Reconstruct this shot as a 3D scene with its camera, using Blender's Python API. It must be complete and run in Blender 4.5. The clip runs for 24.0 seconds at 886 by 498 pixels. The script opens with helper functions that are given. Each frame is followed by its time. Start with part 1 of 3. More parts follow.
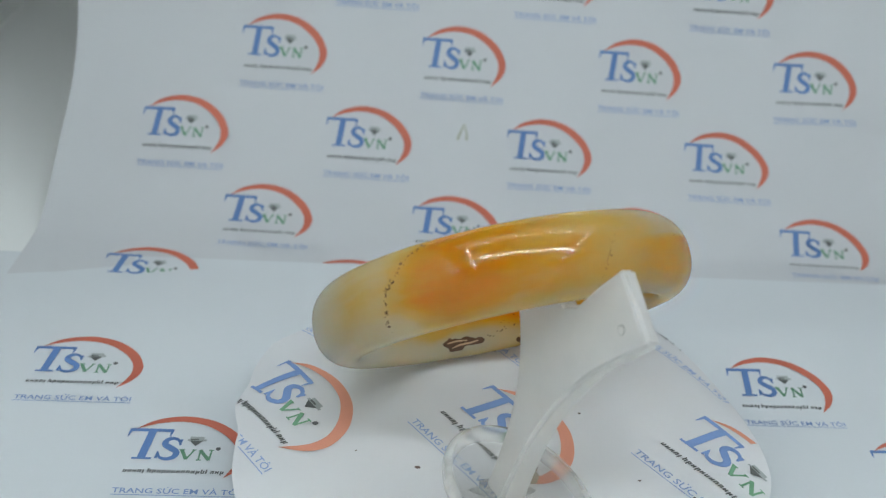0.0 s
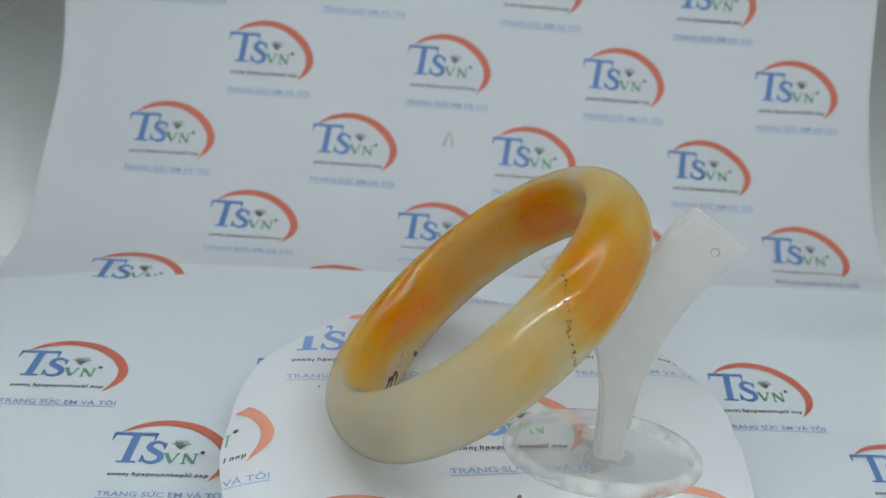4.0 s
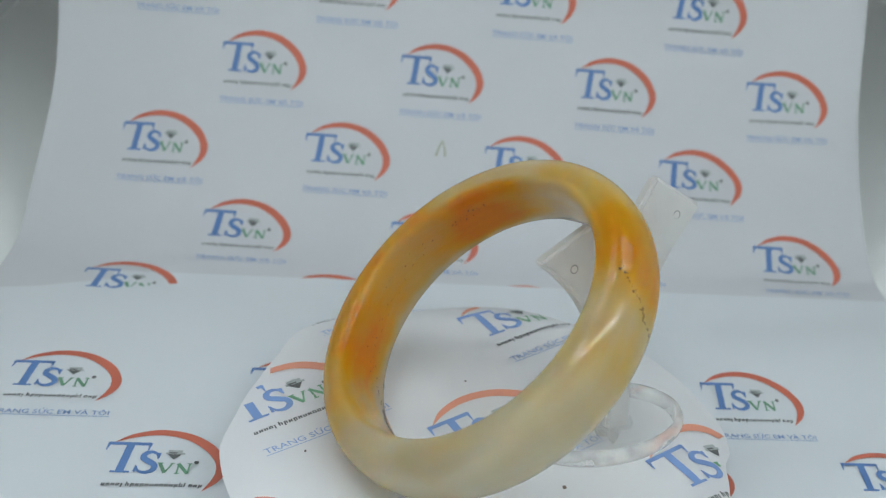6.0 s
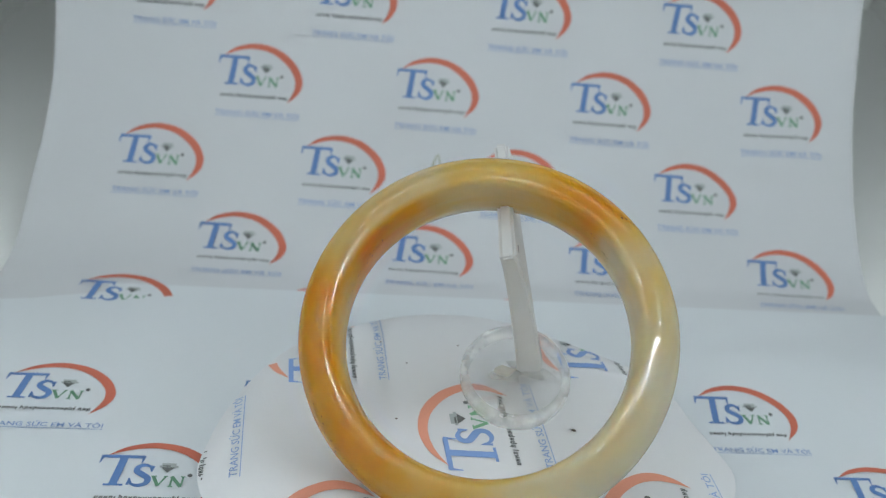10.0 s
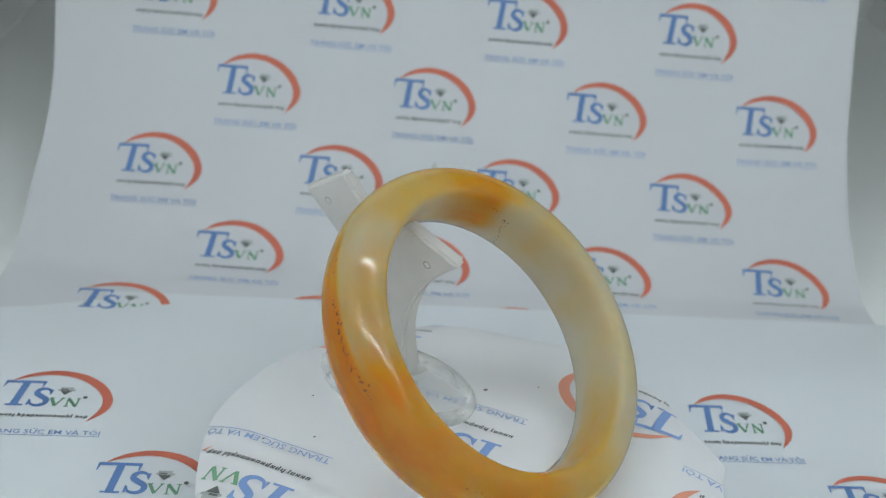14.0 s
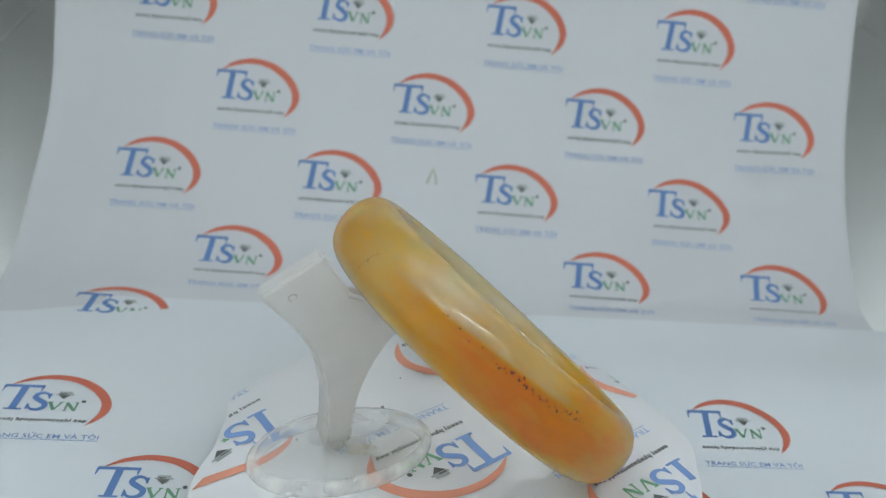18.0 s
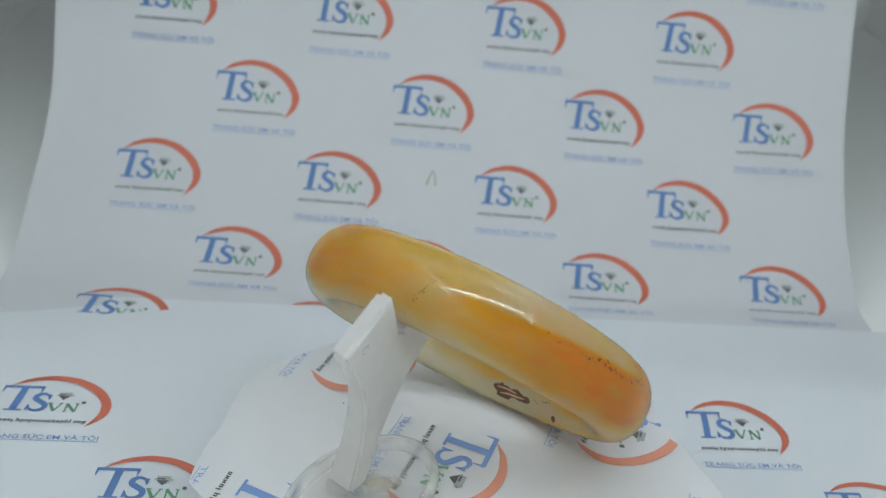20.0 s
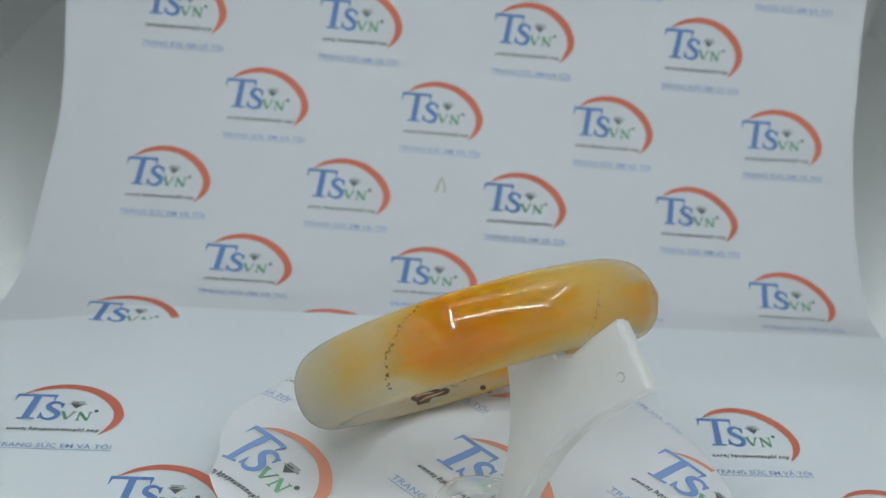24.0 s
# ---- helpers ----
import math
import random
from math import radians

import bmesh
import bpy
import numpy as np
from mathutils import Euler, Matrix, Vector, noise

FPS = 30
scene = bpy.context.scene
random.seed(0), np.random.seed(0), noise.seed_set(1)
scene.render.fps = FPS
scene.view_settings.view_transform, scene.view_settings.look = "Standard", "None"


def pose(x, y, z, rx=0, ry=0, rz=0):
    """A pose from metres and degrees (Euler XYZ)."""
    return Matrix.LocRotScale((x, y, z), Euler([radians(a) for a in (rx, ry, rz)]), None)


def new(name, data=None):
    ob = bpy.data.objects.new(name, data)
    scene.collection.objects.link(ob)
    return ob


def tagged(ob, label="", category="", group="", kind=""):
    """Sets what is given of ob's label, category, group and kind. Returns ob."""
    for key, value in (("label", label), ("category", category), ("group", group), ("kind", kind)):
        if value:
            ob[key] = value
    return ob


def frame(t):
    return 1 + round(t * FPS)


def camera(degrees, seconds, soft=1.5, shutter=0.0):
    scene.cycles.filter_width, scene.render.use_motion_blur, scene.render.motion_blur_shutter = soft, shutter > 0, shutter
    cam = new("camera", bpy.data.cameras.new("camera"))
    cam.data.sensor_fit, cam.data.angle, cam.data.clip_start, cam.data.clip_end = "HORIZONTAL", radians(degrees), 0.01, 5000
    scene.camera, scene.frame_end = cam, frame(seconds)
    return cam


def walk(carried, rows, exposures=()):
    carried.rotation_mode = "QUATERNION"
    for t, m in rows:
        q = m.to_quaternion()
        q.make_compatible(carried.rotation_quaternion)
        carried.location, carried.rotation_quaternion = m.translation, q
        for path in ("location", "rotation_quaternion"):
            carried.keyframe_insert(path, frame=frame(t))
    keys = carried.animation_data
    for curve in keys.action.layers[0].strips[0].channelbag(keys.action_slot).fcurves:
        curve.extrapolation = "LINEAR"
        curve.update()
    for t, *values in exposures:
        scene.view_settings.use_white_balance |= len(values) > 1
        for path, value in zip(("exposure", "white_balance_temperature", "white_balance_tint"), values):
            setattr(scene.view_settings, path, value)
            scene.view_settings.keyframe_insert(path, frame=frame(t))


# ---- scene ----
cam = camera(46.325, 24.0, soft=1.25)
cam.data.dof.use_dof = True
cam.data.dof.focus_distance = 0.185
cam.data.dof.aperture_fstop = 24.0
walk(cam, [
    (0, pose(-0.02418, -0.14409, 0.13988, 58.219, -3.938, -2.005)),
    (0.5, pose(-0.02401, -0.14431, 0.13985, 58.284, -3.995, -2.048)),
    (1, pose(-0.02385, -0.14454, 0.13982, 58.361, -3.987, -2.117)),
    (1.5, pose(-0.02395, -0.14471, 0.13990, 58.377, -4.061, -2.226)),
    (2, pose(-0.02405, -0.14488, 0.13998, 58.418, -4.156, -2.316)),
    (2.5, pose(-0.02401, -0.14526, 0.14003, 58.504, -4.259, -2.339)),
    (4.5, pose(-0.02350, -0.14584, 0.14041, 58.799, -4.482, -2.586)),
    (5, pose(-0.02349, -0.14594, 0.14067, 58.909, -4.567, -2.670)),
    (5.5, pose(-0.02384, -0.14608, 0.14083, 59.015, -4.607, -2.796)),
    (6, pose(-0.02420, -0.14623, 0.14099, 59.163, -4.677, -2.946)),
    (6.5, pose(-0.02416, -0.14625, 0.14086, 59.336, -4.692, -3.000)),
    (7, pose(-0.02412, -0.14627, 0.14073, 59.450, -4.776, -2.961)),
    (7.5, pose(-0.02393, -0.14648, 0.14083, 59.553, -4.788, -2.936)),
    (8, pose(-0.02374, -0.14668, 0.14092, 59.618, -4.864, -2.899)),
    (8.5, pose(-0.02359, -0.14660, 0.14100, 59.731, -4.847, -2.890)),
    (9, pose(-0.02344, -0.14651, 0.14107, 59.809, -4.736, -2.973)),
    (9.5, pose(-0.02352, -0.14652, 0.14134, 59.834, -4.797, -2.994)),
    (10, pose(-0.02359, -0.14653, 0.14162, 59.820, -4.867, -2.990)),
    (10.5, pose(-0.02372, -0.14664, 0.14170, 59.891, -4.926, -3.039)),
    (12.5, pose(-0.02359, -0.14713, 0.14245, 60.106, -4.911, -3.161)),
    (13, pose(-0.02316, -0.14727, 0.14251, 60.139, -4.903, -3.050)),
    (13.5, pose(-0.02307, -0.14746, 0.14239, 60.223, -4.867, -3.044)),
    (14, pose(-0.02298, -0.14766, 0.14227, 60.317, -4.954, -2.982)),
    (14.5, pose(-0.02290, -0.14769, 0.14227, 60.388, -4.929, -2.991)),
    (15, pose(-0.02281, -0.14771, 0.14227, 60.457, -4.939, -2.955)),
    (15.5, pose(-0.02289, -0.14786, 0.14237, 60.480, -4.988, -2.987)),
    (16, pose(-0.02297, -0.14801, 0.14247, 60.472, -4.984, -2.990)),
    (16.5, pose(-0.02309, -0.14801, 0.14246, 60.452, -5.065, -2.988)),
    (17, pose(-0.02321, -0.14801, 0.14245, 60.504, -5.103, -3.015)),
    (17.5, pose(-0.02337, -0.14800, 0.14235, 60.574, -5.120, -3.048)),
    (18, pose(-0.02353, -0.14798, 0.14225, 60.637, -5.154, -3.084)),
    (18.5, pose(-0.02347, -0.14811, 0.14228, 60.667, -5.173, -3.075)),
    (20.5, pose(-0.02316, -0.14833, 0.14295, 60.661, -5.113, -3.038)),
    (21, pose(-0.02322, -0.14837, 0.14322, 60.644, -5.115, -3.055)),
    (21.5, pose(-0.02336, -0.14845, 0.14294, 60.710, -5.193, -3.063)),
    (22, pose(-0.02349, -0.14854, 0.14267, 60.764, -5.352, -3.016)),
    (22.5, pose(-0.02360, -0.14897, 0.14301, 60.797, -5.145, -3.067)),
    (23, pose(-0.02370, -0.14940, 0.14335, 60.866, -5.182, -2.993)),
    (23.5, pose(-0.02437, -0.14869, 0.14361, 60.814, -4.889, -3.112)),
    (24, pose(-0.02503, -0.14798, 0.14386, 60.774, -4.957, -2.939)),
])

# ---- light: cool strip lamps under the lid of a white photo box ----
C = 0.05                      # one column of the printed pattern, in metres
ROW = 0.4976                  # row pitch of the pattern, in columns
LAMP_STRENGTH = 49.5
world = bpy.data.worlds.new("world")
world.use_nodes = True
world.node_tree.nodes["Background"].inputs[0].default_value = (0.62, 0.64, 0.64, 1)
world.node_tree.nodes["Background"].inputs[1].default_value = 0.35
scene.world = world


# ---- materials ----
def material(name, color, rough=0.5, metal=0.0, grain=0.0, scale=800.0, bump=0.0, stain=0.0, stain_scale=30.0):
    m = bpy.data.materials.new(name)
    m.use_nodes = True
    nt = m.node_tree
    b = nt.nodes["Principled BSDF"]
    b.inputs["Roughness"].default_value = rough
    b.inputs["Metallic"].default_value = metal
    b.inputs["Base Color"].default_value = (*color, 1)
    tc = nt.nodes.new("ShaderNodeTexCoord")
    if grain or stain:
        n1 = nt.nodes.new("ShaderNodeTexNoise")
        n1.inputs["Scale"].default_value = scale
        n1.inputs["Detail"].default_value = 4
        n2 = nt.nodes.new("ShaderNodeTexNoise")
        n2.inputs["Scale"].default_value = stain_scale
        n2.inputs["Detail"].default_value = 3
        for n in (n1, n2):
            nt.links.new(tc.outputs["Object"], n.inputs["Vector"])
        r1 = nt.nodes.new("ShaderNodeMapRange")
        r1.inputs["To Min"].default_value, r1.inputs["To Max"].default_value = 1 - grain, 1 + grain
        r2 = nt.nodes.new("ShaderNodeMapRange")
        r2.inputs["To Min"].default_value, r2.inputs["To Max"].default_value = 1 - stain, 1 + stain * 0.3
        nt.links.new(n1.outputs["Fac"], r1.inputs["Value"])
        nt.links.new(n2.outputs["Fac"], r2.inputs["Value"])
        mul = nt.nodes.new("ShaderNodeMath")
        mul.operation = "MULTIPLY"
        nt.links.new(r1.outputs["Result"], mul.inputs[0])
        nt.links.new(r2.outputs["Result"], mul.inputs[1])
        mix = nt.nodes.new("ShaderNodeVectorMath")
        mix.operation = "SCALE"
        mix.inputs[0].default_value = color
        nt.links.new(mul.outputs[0], mix.inputs["Scale"])
        nt.links.new(mix.outputs["Vector"], b.inputs["Base Color"])
        if bump:
            bp = nt.nodes.new("ShaderNodeBump")
            bp.inputs["Strength"].default_value = bump
            bp.inputs["Distance"].default_value = 0.0003
            nt.links.new(n1.outputs["Fac"], bp.inputs["Height"])
            nt.links.new(bp.outputs["Normal"], b.inputs["Normal"])
    return m


# Backdrop tone lowered to stand in for weaker light on its upper sweep.
BACKDROP_PAPER = material("shade_toned_paper", (0.61, 0.615, 0.625), 0.62, grain=0.012, scale=1500, bump=0.05, stain=0.04, stain_scale=12)
# The cover's paper is pinker, and raised in tone for lying nearer the lamps.
COVER_PAPER = material("lamp_toned_paper", (0.735, 0.73, 0.735), 0.6, grain=0.012, scale=1500, bump=0.05, stain=0.02, stain_scale=20)
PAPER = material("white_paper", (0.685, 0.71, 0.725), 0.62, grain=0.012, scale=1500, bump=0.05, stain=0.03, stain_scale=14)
INK_RED = material("coral_ink", (0.60, 0.155, 0.095), 0.6, grain=0.05, scale=2500, stain=0.06, stain_scale=60)
INK_BLUE = material("blue_ink", (0.115, 0.225, 0.48), 0.6, grain=0.05, scale=2500, stain=0.06, stain_scale=60)
INK_PALE = material("pale_blue_ink", (0.20, 0.31, 0.55), 0.6, grain=0.05, scale=2500)
INK_GREEN = material("green_ink", (0.15, 0.32, 0.20), 0.6, grain=0.05, scale=2500)
INK_DARK = material("dark_ink", (0.13, 0.135, 0.13), 0.6, grain=0.05, scale=2500)
INK_GREY = material("grey_ink", (0.40, 0.43, 0.42), 0.6, grain=0.05, scale=2500)
BOX_WHITE = material("box_panel", (0.86, 0.865, 0.84), 0.55, grain=0.01, scale=900, stain=0.05, stain_scale=8)
LID_GREY = material("lid_panel", (0.24, 0.24, 0.235), 0.6, grain=0.02, scale=900, stain=0.06, stain_scale=10)
PLATTER = material("platter_plastic", (0.72, 0.72, 0.72), 0.4, grain=0.02, scale=500)
DUST = material("dust", (0.16, 0.12, 0.10), 0.9)
INCLUSION = material("dark_inclusion", (0.10, 0.048, 0.024), 0.25, grain=0.5, scale=900, stain=0.8, stain_scale=500)
SPECK = material("mineral_speck", (0.045, 0.022, 0.012), 0.8)
SPECK.node_tree.nodes["Principled BSDF"].inputs["Specular IOR Level"].default_value = 0.05
FADED = {  # the cover's print is paler
    "emblem": material("pale_coral_ink", (0.78, 0.33, 0.22), 0.6, grain=0.05, scale=2500, stain=0.06, stain_scale=60),
    "blue_mark": material("faded_blue_ink", (0.22, 0.35, 0.65), 0.6, grain=0.05, scale=2500, stain=0.06, stain_scale=60),
    "green_mark": material("faded_green_ink", (0.20, 0.42, 0.25), 0.6, grain=0.05, scale=2500),
    "slogan": material("faded_pale_ink", (0.30, 0.42, 0.66), 0.6, grain=0.05, scale=2500),
}
MARK_OLIVE = material("olive_mark", (0.38, 0.39, 0.28), 0.6, grain=0.15, scale=900)


def lamp_material():
    m = bpy.data.materials.new("lit_strip")
    m.use_nodes = True
    b = m.node_tree.nodes["Principled BSDF"]
    b.inputs["Base Color"].default_value = (0.9, 0.9, 0.9, 1)
    b.inputs["Emission Color"].default_value = (0.825, 0.925, 0.985, 1)
    b.inputs["Emission Strength"].default_value = LAMP_STRENGTH
    return m


LIT = lamp_material()


def acrylic(name, color, clear, rough, cloud):
    """Clear or milky plastic: light passes straight through in the share clear, the rest is milky; a gloss lies on top."""
    m = bpy.data.materials.new(name)
    m.use_nodes = True
    nt = m.node_tree
    b = nt.nodes["Principled BSDF"]
    b.inputs["Base Color"].default_value = (*color, 1)
    b.inputs["Roughness"].default_value = rough
    b.inputs["IOR"].default_value = 1.49
    tc = nt.nodes.new("ShaderNodeTexCoord")
    n = nt.nodes.new("ShaderNodeTexNoise")
    n.inputs["Scale"].default_value = 160
    n.inputs["Detail"].default_value = 5
    nt.links.new(tc.outputs["Object"], n.inputs["Vector"])
    r = nt.nodes.new("ShaderNodeMapRange")
    r.inputs["From Min"].default_value, r.inputs["From Max"].default_value = 0.35, 0.65
    r.inputs["To Min"].default_value, r.inputs["To Max"].default_value = clear + cloud, clear - cloud
    nt.links.new(n.outputs["Fac"], r.inputs["Value"])
    tr = nt.nodes.new("ShaderNodeBsdfTransparent")
    tr.inputs["Color"].default_value = (0.985, 0.985, 0.98, 1)
    mix = nt.nodes.new("ShaderNodeMixShader")
    nt.links.new(r.outputs["Result"], mix.inputs[0])
    milk = nt.nodes.new("ShaderNodeMixShader")
    tl = nt.nodes.new("ShaderNodeBsdfTranslucent")
    tl.inputs["Color"].default_value = (*color, 1)
    milk.inputs[0].default_value = 0.5
    nt.links.new(b.outputs[0], milk.inputs[1])
    nt.links.new(tl.outputs[0], milk.inputs[2])
    nt.links.new(milk.outputs[0], mix.inputs[1])
    nt.links.new(tr.outputs[0], mix.inputs[2])
    gl = nt.nodes.new("ShaderNodeBsdfGlossy")
    gl.inputs["Roughness"].default_value = rough * 0.5
    lw = nt.nodes.new("ShaderNodeLayerWeight")
    lw.inputs["Blend"].default_value = 0.25
    fr = nt.nodes.new("ShaderNodeMapRange")
    fr.inputs["To Min"].default_value, fr.inputs["To Max"].default_value = 0.03, 0.45
    nt.links.new(lw.outputs["Facing"], fr.inputs["Value"])
    top = nt.nodes.new("ShaderNodeMixShader")
    nt.links.new(fr.outputs[0], top.inputs[0])
    nt.links.new(mix.outputs[0], top.inputs[1])
    nt.links.new(gl.outputs[0], top.inputs[2])
    nt.links.new(top.outputs[0], nt.nodes["Material Output"].inputs["Surface"])
    return m


CLEAR = acrylic("clear_acrylic", (0.88, 0.88, 0.86), 0.95, 0.04, 0.02)
EDGE = acrylic("acrylic_edge", (0.92, 0.905, 0.86), 0.62, 0.12, 0.12)
GLUE = acrylic("dried_glue", (0.74, 0.68, 0.52), 0.76, 0.30, 0.20)
FROSTED = acrylic("frosted_acrylic", (0.83, 0.81, 0.785), 0.16, 0.42, 0.02)
frost = FROSTED.node_tree.nodes["Principled BSDF"]
frost.inputs["Subsurface Weight"].default_value = 1.0
frost.inputs["Subsurface Radius"].default_value = (1.0, 0.97, 0.93)
frost.inputs["Subsurface Scale"].default_value = 0.004
for node in FROSTED.node_tree.nodes:
    if node.bl_idname == "ShaderNodeMapRange" and abs(node.inputs["To Max"].default_value - 0.45) < 1e-4:
        node.inputs["To Max"].default_value = 0.12


def agate():
    """Banded translucent stone: pale milky green turning amber and orange round the ring."""
    m = bpy.data.materials.new("agate")
    m.use_nodes = True
    nt = m.node_tree
    L = nt.links.new
    b = nt.nodes["Principled BSDF"]
    tc = nt.nodes.new("ShaderNodeTexCoord")
    warp = nt.nodes.new("ShaderNodeTexNoise")
    warp.inputs["Scale"].default_value = 45
    warp.inputs["Detail"].default_value = 3
    L(tc.outputs["Object"], warp.inputs["Vector"])
    sub = nt.nodes.new("ShaderNodeVectorMath")
    sub.operation = "SUBTRACT"
    sub.inputs[1].default_value = (0.5, 0.5, 0.5)
    L(warp.outputs["Color"], sub.inputs[0])
    sca = nt.nodes.new("ShaderNodeVectorMath")
    sca.operation = "SCALE"
    sca.inputs["Scale"].default_value = 0.010
    L(sub.outputs[0], sca.inputs[0])
    add = nt.nodes.new("ShaderNodeVectorMath")
    L(tc.outputs["Object"], add.inputs[0])
    L(sca.outputs[0], add.inputs[1])
    rad = nt.nodes.new("ShaderNodeTexGradient")
    rad.gradient_type = "RADIAL"
    L(add.outputs[0], rad.inputs["Vector"])

    def around(amber, source):
        """Degrees round the ring and the depth of amber there."""
        r = nt.nodes.new("ShaderNodeValToRGB")
        r.color_ramp.interpolation = "B_SPLINE"
        el = r.color_ramp.elements
        while len(el) < len(amber):
            el.new(0.5)
        for e, (deg, v) in zip(el, amber):
            e.position, e.color = (deg + 180) / 360, (v, v, v, 1)
        L(source, r.inputs["Fac"])
        return r

    outer = around([(-180, .74), (-165, .64), (-150, .66), (-135, .68), (-118, .64), (-102, .56), (-88, .34), (-72, .16), (-45, .06), (-10, .08), (12, .16), (24, .34),
                    (33, .16), (40, .44), (47, .72), (54, .76), (62, .64), (80, .54), (97, .38), (106, .36), (116, .46), (128, .55), (140, .74), (155, .86), (168, .84), (180, .74)], rad.outputs["Fac"])
    inner = around([(-180, .48), (-165, .42), (-152, .55), (-138, .80), (-120, .86), (-108, .74), (-95, .48), (-75, .42), (-58, .30), (-42, .10), (0, .05), (20, .12),
                    (27, .26), (33, .08), (43, .14), (49, .80), (56, .72), (66, .48), (82, .24), (104, .18), (120, .30), (133, .78), (148, .95), (160, .78), (172, .52), (180, .48)], rad.outputs["Fac"])
    sep = nt.nodes.new("ShaderNodeSeparateXYZ")
    L(add.outputs[0], sep.inputs[0])
    side = nt.nodes.new("ShaderNodeMapRange")      # one rim of the ring stays milky
    side.interpolation_type = "SMOOTHSTEP"
    side.inputs["From Min"].default_value, side.inputs["From Max"].default_value = 0.0010, 0.0050
    side.inputs["To Min"].default_value, side.inputs["To Max"].default_value = 1.0, 0.85
    L(sep.outputs["Z"], side.inputs["Value"])
    low = nt.nodes.new("ShaderNodeMapRange")        # and so does the very edge of the other
    low.interpolation_type = "SMOOTHSTEP"
    low.inputs["From Min"].default_value, low.inputs["From Max"].default_value = -0.0062, -0.0018
    low.inputs["To Min"].default_value, low.inputs["To Max"].default_value = 0.45, 1.0
    L(sep.outputs["Z"], low.inputs["Value"])
    m0 = nt.nodes.new("ShaderNodeMath")
    m0.operation = "MULTIPLY"
    L(side.outputs["Result"], m0.inputs[0])
    L(low.outputs["Result"], m0.inputs[1])
    plain = nt.nodes.new("ShaderNodeSeparateXYZ")   # along one stretch the milky rim meets the amber at a line
    L(tc.outputs["Object"], plain.inputs[0])
    turn = nt.nodes.new("ShaderNodeTexGradient")
    turn.gradient_type = "RADIAL"
    L(tc.outputs["Object"], turn.inputs["Vector"])
    rise = nt.nodes.new("ShaderNodeMath")
    rise.operation = "MULTIPLY_ADD"
    rise.inputs[1].default_value, rise.inputs[2].default_value = -0.0144, 0.0112
    L(turn.outputs["Fac"], rise.inputs[0])
    over = nt.nodes.new("ShaderNodeMath")
    L(plain.outputs["Z"], over.inputs[0])
    L(rise.outputs[0], over.inputs[1])
    above = nt.nodes.new("ShaderNodeMapRange")
    above.interpolation_type = "SMOOTHSTEP"
    above.inputs["From Min"].default_value, above.inputs["From Max"].default_value = -0.0003, 0.0009
    L(over.outputs[0], above.inputs["Value"])
    reach = nt.nodes.new("ShaderNodeValToRGB")
    reach.color_ramp.interpolation = "EASE"
    el = reach.color_ramp.elements
    while len(el) < 4:
        el.new(0.5)
    for e, (deg, v) in zip(el, ((104, 0.0), (122, 0.62), (158, 0.66), (196, 0.0))):
        e.position, e.color = (deg + 180) / 360, (v, v, v, 1)
    L(turn.outputs["Fac"], reach.inputs["Fac"])
    milky = nt.nodes.new("ShaderNodeMath")
    milky.operation = "MULTIPLY"
    L(above.outputs["Result"], milky.inputs[0])
    L(reach.outputs["Color"], milky.inputs[1])
    keep = nt.nodes.new("ShaderNodeMath")
    keep.operation = "SUBTRACT"
    keep.inputs[0].default_value = 1.0
    m6 = nt.nodes.new("ShaderNodeMath")
    m6.operation = "MULTIPLY"
    L(m0.outputs[0], m6.inputs[0])
    L(keep.outputs[0], m6.inputs[1])
    cloud = nt.nodes.new("ShaderNodeTexNoise")
    cloud.inputs["Scale"].default_value = 70
    cloud.inputs["Detail"].default_value = 4
    L(add.outputs[0], cloud.inputs["Vector"])
    cr = nt.nodes.new("ShaderNodeMapRange")
    cr.inputs["From Min"].default_value, cr.inputs["From Max"].default_value = 0.3, 0.7
    cr.inputs["To Min"].default_value, cr.inputs["To Max"].default_value = 0.75, 1.2
    L(cloud.outputs["Fac"], cr.inputs["Value"])
    m1 = nt.nodes.new("ShaderNodeMath")
    m1.operation = "MULTIPLY"
    rho = nt.nodes.new("ShaderNodeVectorMath")      # the inner face is milky over its lower half
    rho.operation = "LENGTH"
    flat2 = nt.nodes.new("ShaderNodeVectorMath")
    flat2.operation = "MULTIPLY"
    flat2.inputs[1].default_value = (1, 1, 0)
    L(tc.outputs["Object"], flat2.inputs[0])
    L(flat2.outputs[0], rho.inputs[0])
    inside = nt.nodes.new("ShaderNodeMapRange")
    inside.interpolation_type = "SMOOTHSTEP"
    inside.inputs["From Min"].default_value, inside.inputs["From Max"].default_value = 0.0253, 0.0268
    inside.inputs["To Min"].default_value, inside.inputs["To Max"].default_value = 1.0, 0.0
    L(rho.outputs["Value"], inside.inputs["Value"])
    outside = nt.nodes.new("ShaderNodeMath")         # the milky stretch lies on the outer face alone
    outside.operation = "SUBTRACT"
    outside.inputs[0].default_value = 1.0
    L(inside.outputs["Result"], outside.inputs[1])
    veil = nt.nodes.new("ShaderNodeMath")
    veil.operation = "MULTIPLY"
    L(milky.outputs[0], veil.inputs[0])
    L(outside.outputs[0], veil.inputs[1])
    L(veil.outputs[0], keep.inputs[1])
    ramp = nt.nodes.new("ShaderNodeMix")
    L(inside.outputs["Result"], ramp.inputs["Factor"])
    L(outer.outputs["Color"], ramp.inputs["A"])
    L(inner.outputs["Color"], ramp.inputs["B"])
    L(ramp.outputs["Result"], m1.inputs[0])
    half = nt.nodes.new("ShaderNodeMapRange")
    half.interpolation_type = "SMOOTHSTEP"
